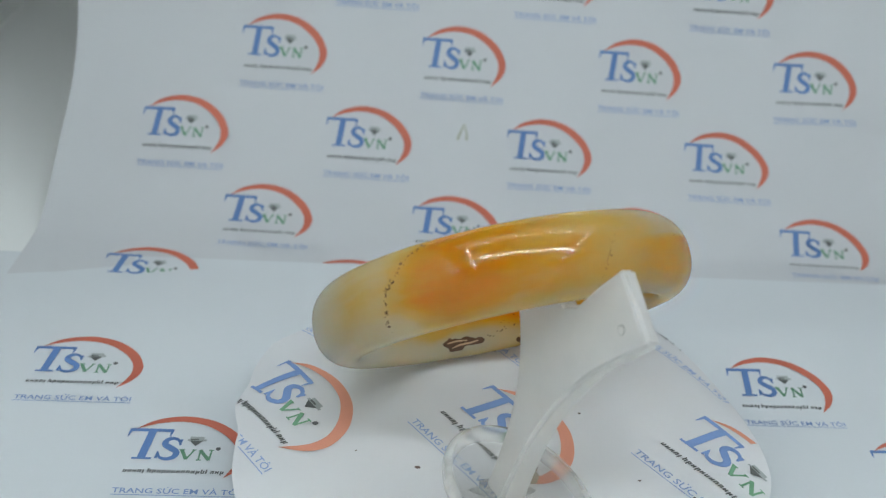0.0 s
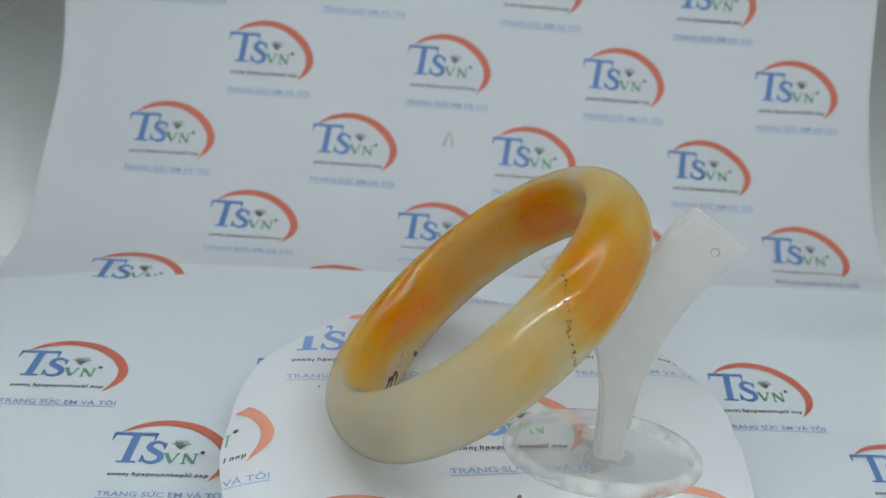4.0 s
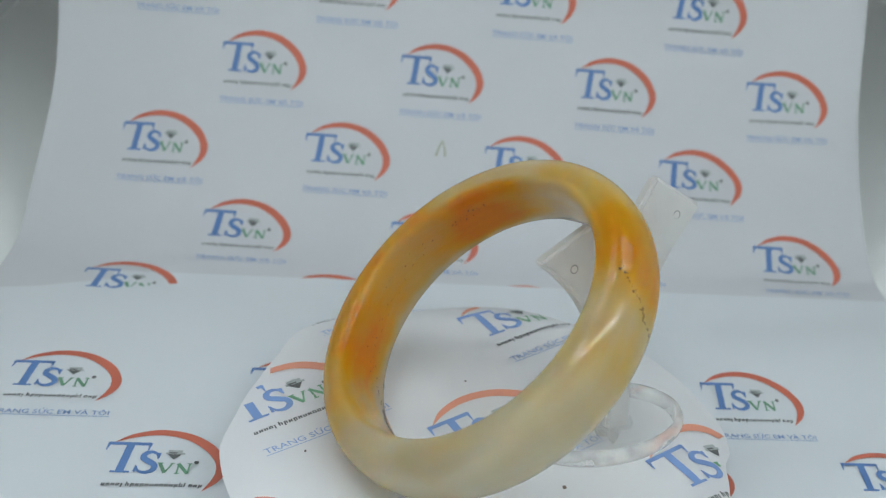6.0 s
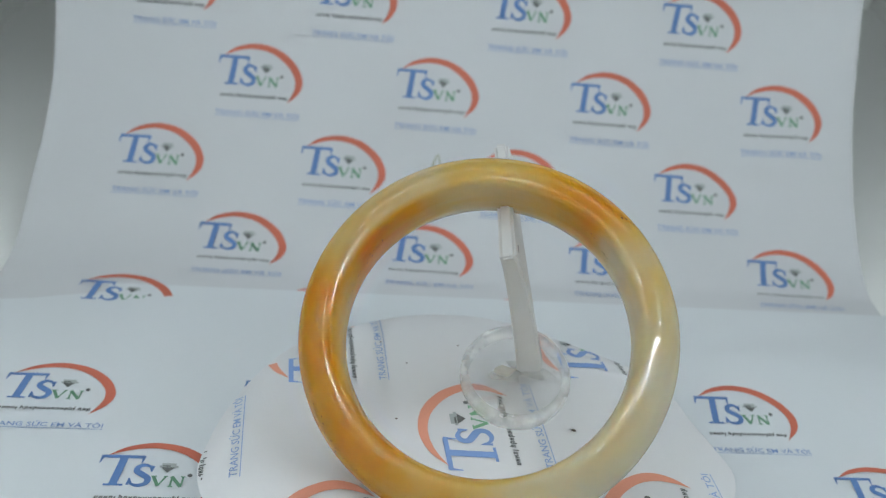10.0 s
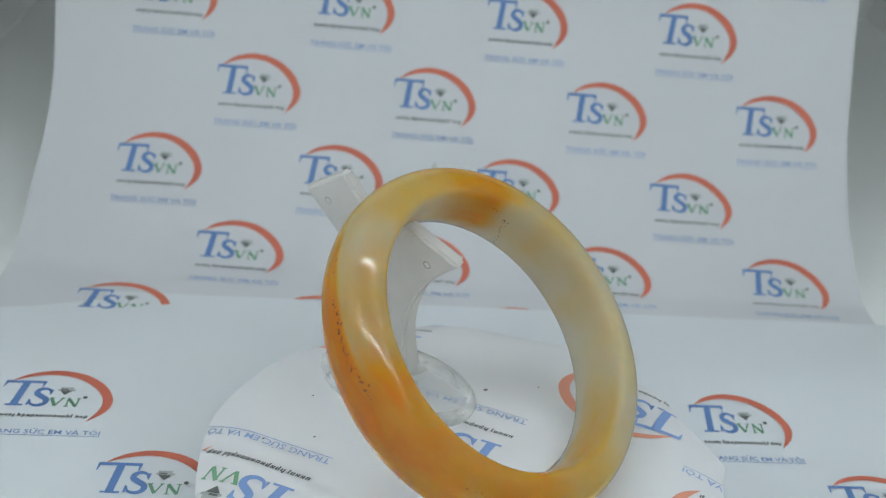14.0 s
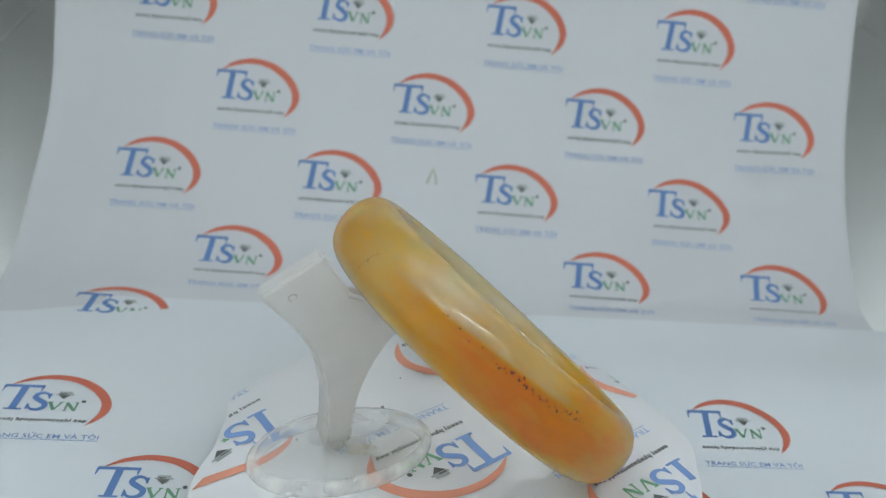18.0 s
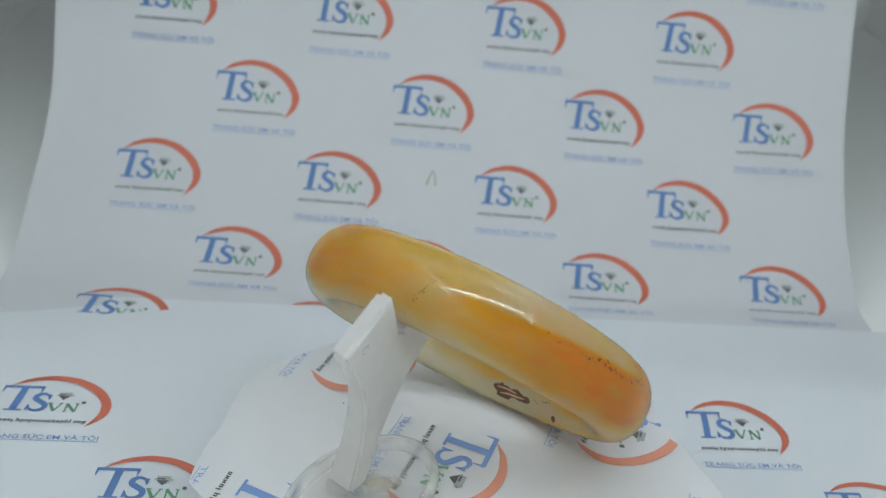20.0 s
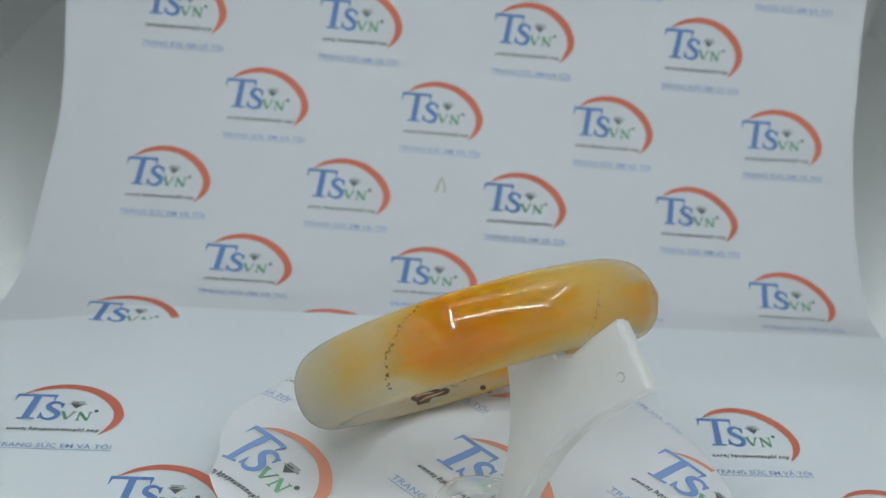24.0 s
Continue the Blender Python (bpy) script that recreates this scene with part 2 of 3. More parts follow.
    half.inputs["From Min"].default_value, half.inputs["From Max"].default_value = -0.0048, -0.0008
    half.inputs["To Min"].default_value, half.inputs["To Max"].default_value = 0.38, 1.0
    L(sep.outputs["Z"], half.inputs["Value"])
    pick = nt.nodes.new("ShaderNodeMix")
    L(inside.outputs["Result"], pick.inputs["Factor"])
    pick.inputs["A"].default_value = 1.0
    L(half.outputs["Result"], pick.inputs["B"])
    m4 = nt.nodes.new("ShaderNodeMath")
    m4.operation = "MULTIPLY"
    L(m6.outputs[0], m4.inputs[0])
    L(pick.outputs["Result"], m4.inputs[1])
    L(m4.outputs[0], m1.inputs[1])
    flat = nt.nodes.new("ShaderNodeVectorMath")      # thin streaks that run round the ring
    flat.operation = "MULTIPLY"
    flat.inputs[1].default_value = (1, 1, 7)
    L(add.outputs[0], flat.inputs[0])
    streak = nt.nodes.new("ShaderNodeTexNoise")
    streak.inputs["Scale"].default_value = 85
    streak.inputs["Detail"].default_value = 5
    L(flat.outputs[0], streak.inputs["Vector"])
    sr = nt.nodes.new("ShaderNodeMapRange")
    sr.inputs["From Min"].default_value, sr.inputs["From Max"].default_value = 0.3, 0.7
    sr.inputs["To Min"].default_value, sr.inputs["To Max"].default_value = 0.84, 1.14
    L(streak.outputs["Fac"], sr.inputs["Value"])
    m3 = nt.nodes.new("ShaderNodeMath")
    m3.operation = "MULTIPLY"
    L(cr.outputs["Result"], m3.inputs[0])
    L(sr.outputs["Result"], m3.inputs[1])
    m2 = nt.nodes.new("ShaderNodeMath")
    m2.operation = "MULTIPLY"
    L(m1.outputs[0], m2.inputs[0])
    L(m3.outputs[0], m2.inputs[1])
    col = nt.nodes.new("ShaderNodeValToRGB")
    stops = [(0.0, (0.60, 0.56, 0.45)), (0.13, (0.58, 0.475, 0.28)), (0.30, (0.58, 0.375, 0.095)), (0.52, (0.58, 0.275, 0.012)), (0.80, (0.57, 0.175, 0.0))]
    el = col.color_ramp.elements
    while len(el) < len(stops):
        el.new(0.5)
    for e, (pos, c) in zip(el, stops):
        e.position, e.color = pos, (*c, 1)
    patch = nt.nodes.new("ShaderNodeTexNoise")       # yellow clouds in the pale part
    patch.inputs["Scale"].default_value = 62
    patch.inputs["Detail"].default_value = 2
    L(tc.outputs["Object"], patch.inputs["Vector"])
    pr = nt.nodes.new("ShaderNodeMapRange")
    pr.interpolation_type = "SMOOTHSTEP"
    pr.inputs["From Min"].default_value, pr.inputs["From Max"].default_value = 0.46, 0.76
    pr.inputs["To Min"].default_value, pr.inputs["To Max"].default_value = 0.0, 0.15
    L(patch.outputs["Fac"], pr.inputs["Value"])
    m5 = nt.nodes.new("ShaderNodeMath")
    m5.operation = "MAXIMUM"
    L(m2.outputs[0], m5.inputs[0])
    L(pr.outputs["Result"], m5.inputs[1])
    L(m5.outputs[0], col.inputs["Fac"])
    L(col.outputs["Color"], b.inputs["Base Color"])
    tint = nt.nodes.new("ShaderNodeValToRGB")       # the colour of light that passes through
    body = [(0.0, (0.96, 0.94, 0.86)), (0.13, (0.95, 0.87, 0.64)), (0.30, (0.94, 0.72, 0.28)), (0.52, (0.93, 0.55, 0.07)), (0.80, (0.93, 0.40, 0.01))]
    el = tint.color_ramp.elements
    while len(el) < len(body):
        el.new(0.5)
    for e, (pos, c) in zip(el, body):
        e.position, e.color = pos, (*c, 1)
    L(m5.outputs[0], tint.inputs["Fac"])
    refr = nt.nodes.new("ShaderNodeBsdfRefraction")
    refr.inputs["Roughness"].default_value = 0.20
    refr.inputs["IOR"].default_value = 1.25
    L(tint.outputs["Color"], refr.inputs["Color"])
    glass = nt.nodes.new("ShaderNodeMixShader")
    clear = nt.nodes.new("ShaderNodeMapRange")      # the pale stone lets more light through
    clear.inputs["To Min"].default_value, clear.inputs["To Max"].default_value = 0.46, 0.18
    L(m5.outputs[0], clear.inputs["Value"])
    L(clear.outputs["Result"], glass.inputs[0])
    L(b.outputs[0], glass.inputs[1])
    L(refr.outputs[0], glass.inputs[2])
    gloss = nt.nodes.new("ShaderNodeBsdfGlossy")
    gloss.inputs["Roughness"].default_value = 0.05
    fres = nt.nodes.new("ShaderNodeLayerWeight")
    fres.inputs["Blend"].default_value = 0.5
    power = nt.nodes.new("ShaderNodeMath")
    power.operation = "POWER"
    power.inputs[1].default_value = 4.0
    L(fres.outputs["Facing"], power.inputs[0])
    share = nt.nodes.new("ShaderNodeMapRange")
    share.inputs["To Min"].default_value, share.inputs["To Max"].default_value = 0.048, 0.62
    L(power.outputs[0], share.inputs["Value"])
    skin = nt.nodes.new("ShaderNodeMixShader")
    L(share.outputs["Result"], skin.inputs[0])
    L(glass.outputs[0], skin.inputs[1])
    L(gloss.outputs[0], skin.inputs[2])
    L(skin.outputs[0], nt.nodes["Material Output"].inputs["Surface"])
    b.inputs["Roughness"].default_value = 0.30
    b.inputs["Specular IOR Level"].default_value = 0.0
    b.inputs["Transmission Weight"].default_value = 0.0
    b.inputs["IOR"].default_value = 1.54
    b.inputs["Subsurface Weight"].default_value = 1.0
    b.inputs["Subsurface Radius"].default_value = (1.0, 0.75, 0.45)
    b.inputs["Subsurface Scale"].default_value = 0.0075
    return m


AGATE = agate()


# ---- building helpers ----
def mesh_from(name, verts, faces, mat, smooth=True):
    me = bpy.data.meshes.new(name)
    me.from_pydata([tuple(v) for v in verts], [], faces)
    if smooth:
        me.polygons.foreach_set("use_smooth", [True] * len(me.polygons))
    me.materials.append(mat)
    me.update()
    return me


def part(name, data, parent, label=""):
    ob = new(name, data)
    ob.parent = parent
    return tagged(ob, label) if label else ob


def bm_mesh(name, bm, mat, smooth=False):
    me = bpy.data.meshes.new(name)
    bmesh.ops.recalc_face_normals(bm, faces=bm.faces)
    bm.to_mesh(me)
    bm.free()
    if smooth:
        me.polygons.foreach_set("use_smooth", [True] * len(me.polygons))
    me.materials.append(mat)
    return me


def box_mesh(name, lo, hi, mat, bevel=0.0):
    bm = bmesh.new()
    bmesh.ops.create_cube(bm, size=1)
    for v in bm.verts:
        v.co = Vector([(a + b) / 2 + c * (b - a) for a, b, c in zip(lo, hi, v.co)])
    if bevel:
        bmesh.ops.bevel(bm, geom=bm.edges[:], offset=bevel, segments=2, affect="EDGES")
    return bm_mesh(name, bm, mat)


def sheet_mesh(name, place, us, vs, mat, thick=0.00012):
    """A thin sheet with two faces and an edge, laid on place(u, v), which gives a point and its upward normal."""
    nu, nv = len(us), len(vs)
    top, low = [], []
    for v in vs:
        for u in us:
            p, n = place(u, v)
            top.append(p)
            low.append(p - n * thick)
    verts = top + low
    N = nu * nv
    f = []
    for j in range(nv - 1):
        for i in range(nu - 1):
            a, b, c, d = j * nu + i, j * nu + i + 1, (j + 1) * nu + i + 1, (j + 1) * nu + i
            f.append((a, b, c, d))
            f.append((N + d, N + c, N + b, N + a))
    rim = [i for i in range(nu)] + [j * nu + nu - 1 for j in range(1, nv)] + [(nv - 1) * nu + i for i in range(nu - 2, -1, -1)] + [j * nu for j in range(nv - 2, 0, -1)]
    k = len(verts)                                  # the cut edge has points of its own, so that the faces stay evenly shaded
    verts += [verts[i] for i in rim] + [verts[N + i] for i in rim]
    m = len(rim)
    for i in range(m):
        j = (i + 1) % m
        f.append((k + j, k + i, k + m + i, k + m + j))
    return mesh_from(name, verts, f, mat)


# ---- the printed emblem, drawn flat: x along the row, y down, in columns ----
def dense(pts, step=0.02):
    out = [pts[0]]
    for (x0, y0), (x1, y1) in zip(pts, pts[1:]):
        k = max(1, math.ceil(math.hypot(x1 - x0, y1 - y0) / step))
        out += [(x0 + (x1 - x0) * i / k, y0 + (y1 - y0) * i / k) for i in range(1, k + 1)]
    return out


def curve_through(pts, n=6):
    """A smooth line through pts."""
    out = []
    P = [pts[0]] + list(pts) + [pts[-1]]
    for i in range(1, len(P) - 2):
        for k in range(n):
            t = k / n
            out.append(tuple(0.5 * (2 * b + (c - a) * t + (2 * a - 5 * b + 4 * c - d) * t * t + (3 * b - a - 3 * c + d) * t ** 3)
                             for a, b, c, d in zip(P[i - 1], P[i], P[i + 1], P[i + 2])))
    return out + [tuple(pts[-1])]


def band(one, two):
    """Faces between two lines with the same number of points."""
    n = len(one)
    return one + two, [(i, i + 1, n + i + 1, n + i) for i in range(n - 1)]


def stroke(pts, width):
    pts = dense(pts)
    a, b = [], []
    for i, p in enumerate(pts):
        q, r = pts[max(i - 1, 0)], pts[min(i + 1, len(pts) - 1)]
        dx, dy = r[0] - q[0], r[1] - q[1]
        d = math.hypot(dx, dy) or 1
        w = width[0] + (width[1] - width[0]) * i / (len(pts) - 1) if isinstance(width, tuple) else width
        a.append((p[0] - dy / d * w / 2, p[1] + dx / d * w / 2))
        b.append((p[0] + dy / d * w / 2, p[1] - dx / d * w / 2))
    return band(a, b)


def join_flat(bits):
    V, F = [], []
    for v, f in bits:
        k = len(V)
        V += v
        F += [tuple(i + k for i in g) for g in f]
    return V, F


def lettering(text, x0, x1, y, height):
    """Words as flat faces from the built-in font, fitted to that length."""
    cu = bpy.data.curves.new("letters", "FONT")
    cu.body, cu.resolution_u, cu.offset = text, 2, 0.007
    ob = bpy.data.objects.new("letters", cu)
    scene.collection.objects.link(ob)
    me = bpy.data.meshes.new_from_object(ob.evaluated_get(bpy.context.evaluated_depsgraph_get()))
    V = [v.co.copy() for v in me.vertices]
    F = [tuple(p.vertices) for p in me.polygons]
    bpy.data.objects.remove(ob)
    bpy.data.curves.remove(cu)
    bpy.data.meshes.remove(me)
    xa, xb = min(v.x for v in V), max(v.x for v in V)
    cap = 0.73
    return [(x0 + (v.x - xa) / (xb - xa) * (x1 - x0), y - v.y / cap * height) for v in V], F


OUTER = curve_through([(.020, -.016), (.09, -.070), (.20, -.096), (.32, -.072), (.415, -.004), (.462, .075), (.468, .135), (.442, .19), (.388, .240)])
INNER = curve_through([(.020, -.016), (.10, -.050), (.19, -.064), (.285, -.046), (.366, .007), (.417, .073), (.429, .13), (.418, .180), (.388, .240)])
SWIRL = curve_through([(.204, .066), (.196, .042), (.172, .032), (.150, .044), (.148, .066), (.170, .084), (.194, .104), (.192, .130), (.166, .144), (.138, .136), (.126, .110)], 4)


def swelling(pts, thin, thick):
    """A pen stroke that is thin at both ends and thick halfway."""
    n = len(pts) - 1
    a, b = [], []
    for i, p in enumerate(pts):
        q, r = pts[max(i - 1, 0)], pts[min(i + 1, n)]
        d = math.hypot(r[0] - q[0], r[1] - q[1]) or 1
        w = thin + (thick - thin) * math.sin(math.pi * i / n) ** 1.5
        a.append((p[0] - (r[1] - q[1]) / d * w / 2, p[1] + (r[0] - q[0]) / d * w / 2))
        b.append((p[0] + (r[1] - q[1]) / d * w / 2, p[1] - (r[0] - q[0]) / d * w / 2))
    return band(a, b)


def disc(x, y, r, n=12):
    return [(x + r * math.cos(2 * math.pi * i / n), y + r * math.sin(2 * math.pi * i / n)) for i in range(n)], [tuple(range(n))]


# the row of tiny bars: slanted pairs, joined above or below, some tall and some hanging
rng = random.Random(7)
URL_BITS = []
for k in range(21):
    x = 0.020 + 0.0178 * k
    up, down = rng.choice((0.014, 0.014, 0.014, 0.021)), rng.choice((0.0, 0.0, 0.0, 0.006))
    URL_BITS.append(stroke([(x + 0.003, 0.217 - up), (x, 0.217 + down)], 0.0052))
    if k not in (4, 17):
        URL_BITS.append(stroke([(x + 0.011, 0.203), (x + 0.008, 0.217)], 0.0052))
        y = rng.choice((0.204, 0.215, 0.209))
        URL_BITS.append(stroke([(x + 0.001, y), (x + 0.011, y)], 0.0042))
EMBLEM = [
    ("emblem", INK_RED, band(OUTER, INNER), "coral crescent swoosh"),
    ("blue_mark", INK_BLUE, join_flat([stroke([(.004, -.012), (.164, -.012)], .017), stroke([(.006, -.018), (-.002, .026)], (.014, .004)), stroke([(.162, -.018), (.158, .024)], (.014, .004)),
                                       stroke([(.087, -.006), (.070, .140)], .031), stroke([(.036, .143), (.108, .143)], .010), swelling(SWIRL, .009, .027), stroke([(.206, .036), (.203, .070)], (.011, .004)), stroke([(.126, .104), (.124, .142)], (.004, .011))]), "blue bar-and-swirl mark"),
    ("green_mark", INK_GREEN, join_flat([stroke([(.214, .092), (.238, .144)], .014), stroke([(.238, .144), (.262, .092)], .007), stroke([(.206, .092), (.228, .092)], .005), stroke([(.254, .092), (.270, .092)], .005),
                                         stroke([(.284, .146), (.286, .092)], .007), stroke([(.284, .092), (.324, .146)], .014), stroke([(.324, .146), (.328, .092)], .007),
                                         stroke([(.276, .146), (.294, .146)], .005), stroke([(.318, .092), (.336, .092)], .005)]), "small green zigzag mark"),
    ("gem_mark", INK_GREY, join_flat([stroke([(.236, .026), (.290, .026)], .014), stroke([(.228, .038), (.300, .038)], .010)]), "small grey gem drawing"),
    ("gem_shade", INK_DARK, join_flat([stroke([(.240, .036), (.270, .036)], .007), ([(.236, .043), (.262, .043), (.288, .043), (.262, .072)], [(0, 1, 3), (1, 2, 3)]),
                                       disc(.351, .085, .0095)]), "dark gem facets"),
    ("address_bar", INK_DARK, join_flat(URL_BITS), "row of tiny dark bars"),
    ("slogan", INK_PALE, join_flat([lettering("TRANG SỨC EM VÀ TÔI", .002, .462, .322, .026), stroke([(.0, .331), (.464, .331)], .003)]), "underlined pale blue capitals"),
]


def print_emblem(sheet, place, lift=0.00016):
    """One printed emblem as a part of its sheet; place(x, y) takes the drawing to a point and its normal."""
    head = None
    for name, mat, (V, F), label in EMBLEM:
        pts = []
        for x, y in V:
            p, n = place(x, y)
            pts.append(p + n * (lift if name != "gem_shade" else lift * 1.5))
        k = part(name, mesh_from(name, pts, F, mat, False), head or sheet, label)
        head = head or k


# ---- the photo box ----
BOX_L, BOX_X, BOX_Y0, BOX_Y1, BOX_Z = 0.165, 0.235, -0.26, 0.37, 0.266
T = 0.004
box_mid = 0.004
for nm, lo, hi in (
    ("ground", (-BOX_L - T, BOX_Y0 - 0.25, -0.0066), (BOX_X + T + box_mid, BOX_Y1 + T, -0.0026)),
    ("wall_back", (-BOX_L, BOX_Y1, -0.0026), (BOX_X + box_mid, BOX_Y1 + T, BOX_Z)),
    ("wall_left", (-BOX_L - T, BOX_Y0 - T, -0.0026), (-BOX_L, BOX_Y1 + T, BOX_Z)),
    ("wall_right", (BOX_X + box_mid, BOX_Y0 - T, -0.0026), (BOX_X + box_mid + T, BOX_Y1 + T, BOX_Z)),
    # unseen front panel, added to bounce light back and even the ring's reflections
    ("wall_front_added", (-BOX_L, BOX_Y0 - T, -0.0026), (BOX_X + box_mid, BOX_Y0, BOX_Z)),
    ("ceiling", (-BOX_L - T, BOX_Y0 - T, BOX_Z + 0.0001), (BOX_X + box_mid + T, BOX_Y1 + T, BOX_Z + T)),
):
    tagged(new(nm, box_mesh(nm, lo, hi, BOX_WHITE)), "off-white plastic panel of a small photo box", "wall" if "wall" in nm else nm, kind="structure")
bpy.data.objects["ceiling"].data.materials[0] = LID_GREY


def led_strip(a, b, half):
    """A flat lamp strip stuck under the lid: a white channel, a glowing diffuser let into it and two end caps."""
    a, b = Vector((*a, BOX_Z)), Vector((*b, BOX_Z))
    d = b - a
    ob = new("strip_lamp")
    ob.matrix_basis = Matrix.Translation((a + b) / 2) @ d.to_track_quat("X", "Z").to_matrix().to_4x4()
    h = d.length / 2
    part("channel", box_mesh("channel", (-h, -half - 0.0012, -0.0030), (h, half + 0.0012, 0.0), PLATTER, 0.0003), ob)
    part("diffuser", box_mesh("diffuser", (-h, -half, -0.0034), (h, half, -0.0020), LIT), ob, "glowing white diffuser")
    for x in (-h - 0.003, h):
        part("cap", box_mesh("cap", (x, -half - 0.0015, -0.0038), (x + 0.003, half + 0.0015, 0.0), PLATTER, 0.0005), ob)
    return tagged(ob, "thin white lamp strip glowing under the photo box lid", "lamp", "lamp strips under the lid")


for a, b, r in (((-0.112, -0.20), (-0.112, 0.008), 0.0014), ((0.142, -0.20), (0.142, 0.008), 0.0014), ((-0.12, 0.022), (0.15, 0.022), 0.0011), ((-0.099, -0.112), (0.129, -0.112), 0.0027)):
    led_strip(a, b, r)

SLAT_WHITE = material("lit_slat", (0.92, 0.92, 0.91), 0.5, grain=0.01, scale=700)
SLAT_WHITE.node_tree.nodes["Principled BSDF"].inputs["Emission Color"].default_value = (0.825, 0.925, 0.985, 1)
SLAT_WHITE.node_tree.nodes["Principled BSDF"].inputs["Emission Strength"].default_value = 1.6
VENT_DARK = material("vent_backing", (0.13, 0.13, 0.13), 0.7, grain=0.05, scale=600)


def lid_grille(x0, x1):
    """A ribbed lamp let into the lid: dark backing and dimly lit slats."""
    ob = new("lid_grille")
    ob.matrix_basis = Matrix.Translation(((x0 + x1) / 2, 0.058, BOX_Z))
    h = (x1 - x0) / 2
    part("backing", box_mesh("backing", (-h, -0.032, -0.0012), (h, 0.032, 0.0), VENT_DARK), ob, "dark backing")
    for k in range(6):
        y = -0.0265 + k * 0.0106
        part("slat", box_mesh("slat", (-h, y - 0.0032, -0.004), (h, y + 0.0032, -0.0013), SLAT_WHITE, 0.0005), ob)
    return tagged(ob, "ribbed lamp grille with dimly glowing white slats in the lid", "grille", "lamp grilles in the lid")


lid_grille(-0.135, -0.015)
lid_grille(0.032, 0.165)

# ---- the backdrop sheet: a curved sweep ----
WALL_R = Matrix(((0.9995, -0.0252, 0.0168), (-0.0292, -0.6479, 0.7611), (-0.0083, -0.7613, -0.6484)))
WALL_P = Vector((-1.2577, 2.688, 0.7373))


def bend(v):
    if v < 2.0:
        return -0.215 * (max(v, -2.2) - 0.5)
    return max(-0.3225 - 0.72 * (v - 2.0), -0.865)


PROFILE = {}
step = 0.05
pu = pn = 0.0
for k in range(0, 101):
    PROFILE[k] = (pu, pn)
    al = bend((k + 0.5) * step)
    pu, pn = pu + ROW * step * math.cos(al), pn + ROW * step * math.sin(al)
pu = pn = 0.0
for k in range(0, -101, -1):
    PROFILE[k] = (pu, pn)
    al = bend((k - 0.5) * step)
    pu, pn = pu - ROW * step * math.cos(al), pn - ROW * step * math.sin(al)


DENTS = [(3.35, 0.70, 0.30, 0.45, 0.035), (3.0, 0.95, 0.5, 0.25, -0.022), (3.6, -0.6, 0.4, 0.9, 0.05), (-0.8, 0.5, 0.4, 1.2, -0.03), (1.3, -1.6, 1.2, 0.6, 0.03)]


def on_backdrop(u, v):
    """u in columns, v in rows of the print."""
    k = math.floor(v / step)
    f = v / step - k
    a, b = PROFILE[k], PROFILE[k + 1]
    al = bend(v)
    p = WALL_R @ Vector((u, a[0] + (b[0] - a[0]) * f, a[1] + (b[1] - a[1]) * f)) + WALL_P
    n = WALL_R @ Vector((0, math.sin(al), -math.cos(al)))
    ripple = 0.010 * math.sin(1.7 * u + 0.6 * v) * math.sin(0.9 * v + 1.0) if v < 2 else 0.0
    ripple *= min(1, (2 - v)) if v < 2 else 0
    for du, dv, ru, rv, hh in DENTS:
        ripple += hh * math.exp(-((u - du) / ru) ** 2 - ((v - dv) / rv) ** 2)
    p = p + n * ripple
    if v > 2:
        p.z = max(p.z, -0.047 + 0.004 * math.exp(-4 * (v - 2)))
    return p * C, n


def spans(a, b, n):
    return [a + (b - a) * i / n for i in range(n + 1)]


def cut_backdrop(q, v):
    """The sheet's two long cut edges run nearly straight; q runs from 0 to 1 across it."""
    wave = 0.008 * math.sin(2.6 * v + 0.5)
    return on_backdrop(-0.922 + wave + (4.578 - wave) * q, v)


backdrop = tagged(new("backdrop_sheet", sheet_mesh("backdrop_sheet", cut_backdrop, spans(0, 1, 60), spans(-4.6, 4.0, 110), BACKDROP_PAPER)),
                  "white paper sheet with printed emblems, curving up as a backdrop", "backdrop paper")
for row in range(-3, 4):
    for k in range(4):
        u0 = k - (0.5 if row % 2 else 0.0)
        print_emblem(backdrop, lambda x, y, u0=u0, row=row: on_backdrop(u0 + x, row + y / ROW))

# ---- the floor sheet ----
FX, FY = -1.9008, 0.6908


def on_floor(u, v):
    """u in columns, v towards the back, in columns; the back edge lies on the backdrop."""
    f = min(max((v - 0.15) / 0.6, 0.0), 1.0)
    z = -0.038 * f * f * (3 - 2 * f)
    g = min(max((-v - 1.4) / 1.5, 0.0), 1.0)
    z -= 0.047 * g * g * (3 - 2 * g)
    z += 0.005 * math.sin(2.1 * u + 0.4) * math.sin(1.3 * v + 0.8) * (1 - f)
    h = min(max((u - 2.6) / 0.4, 0.0), 1.0)          # towards one side the sheet tips up a little and is drawn together
    z += 0.095 * v * h * h * (3 - 2 * h) * math.exp(-(v / 0.42) ** 4)
    u -= 0.065 * max(u - 2.98, 0.0)
    return Vector((u + FX, v + FY, z)) * C, Vector((0, 0, 1))


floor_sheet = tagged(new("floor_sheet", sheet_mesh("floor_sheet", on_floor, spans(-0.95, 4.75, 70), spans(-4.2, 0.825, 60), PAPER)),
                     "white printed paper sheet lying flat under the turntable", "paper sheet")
for row in range(0, 3):
    for k in range(4):
        u0 = k + (0.5 if row % 2 else 0.0)
        print_emblem(floor_sheet, lambda x, y, u0=u0, row=row: on_floor(u0 + x, -row * ROW - y))

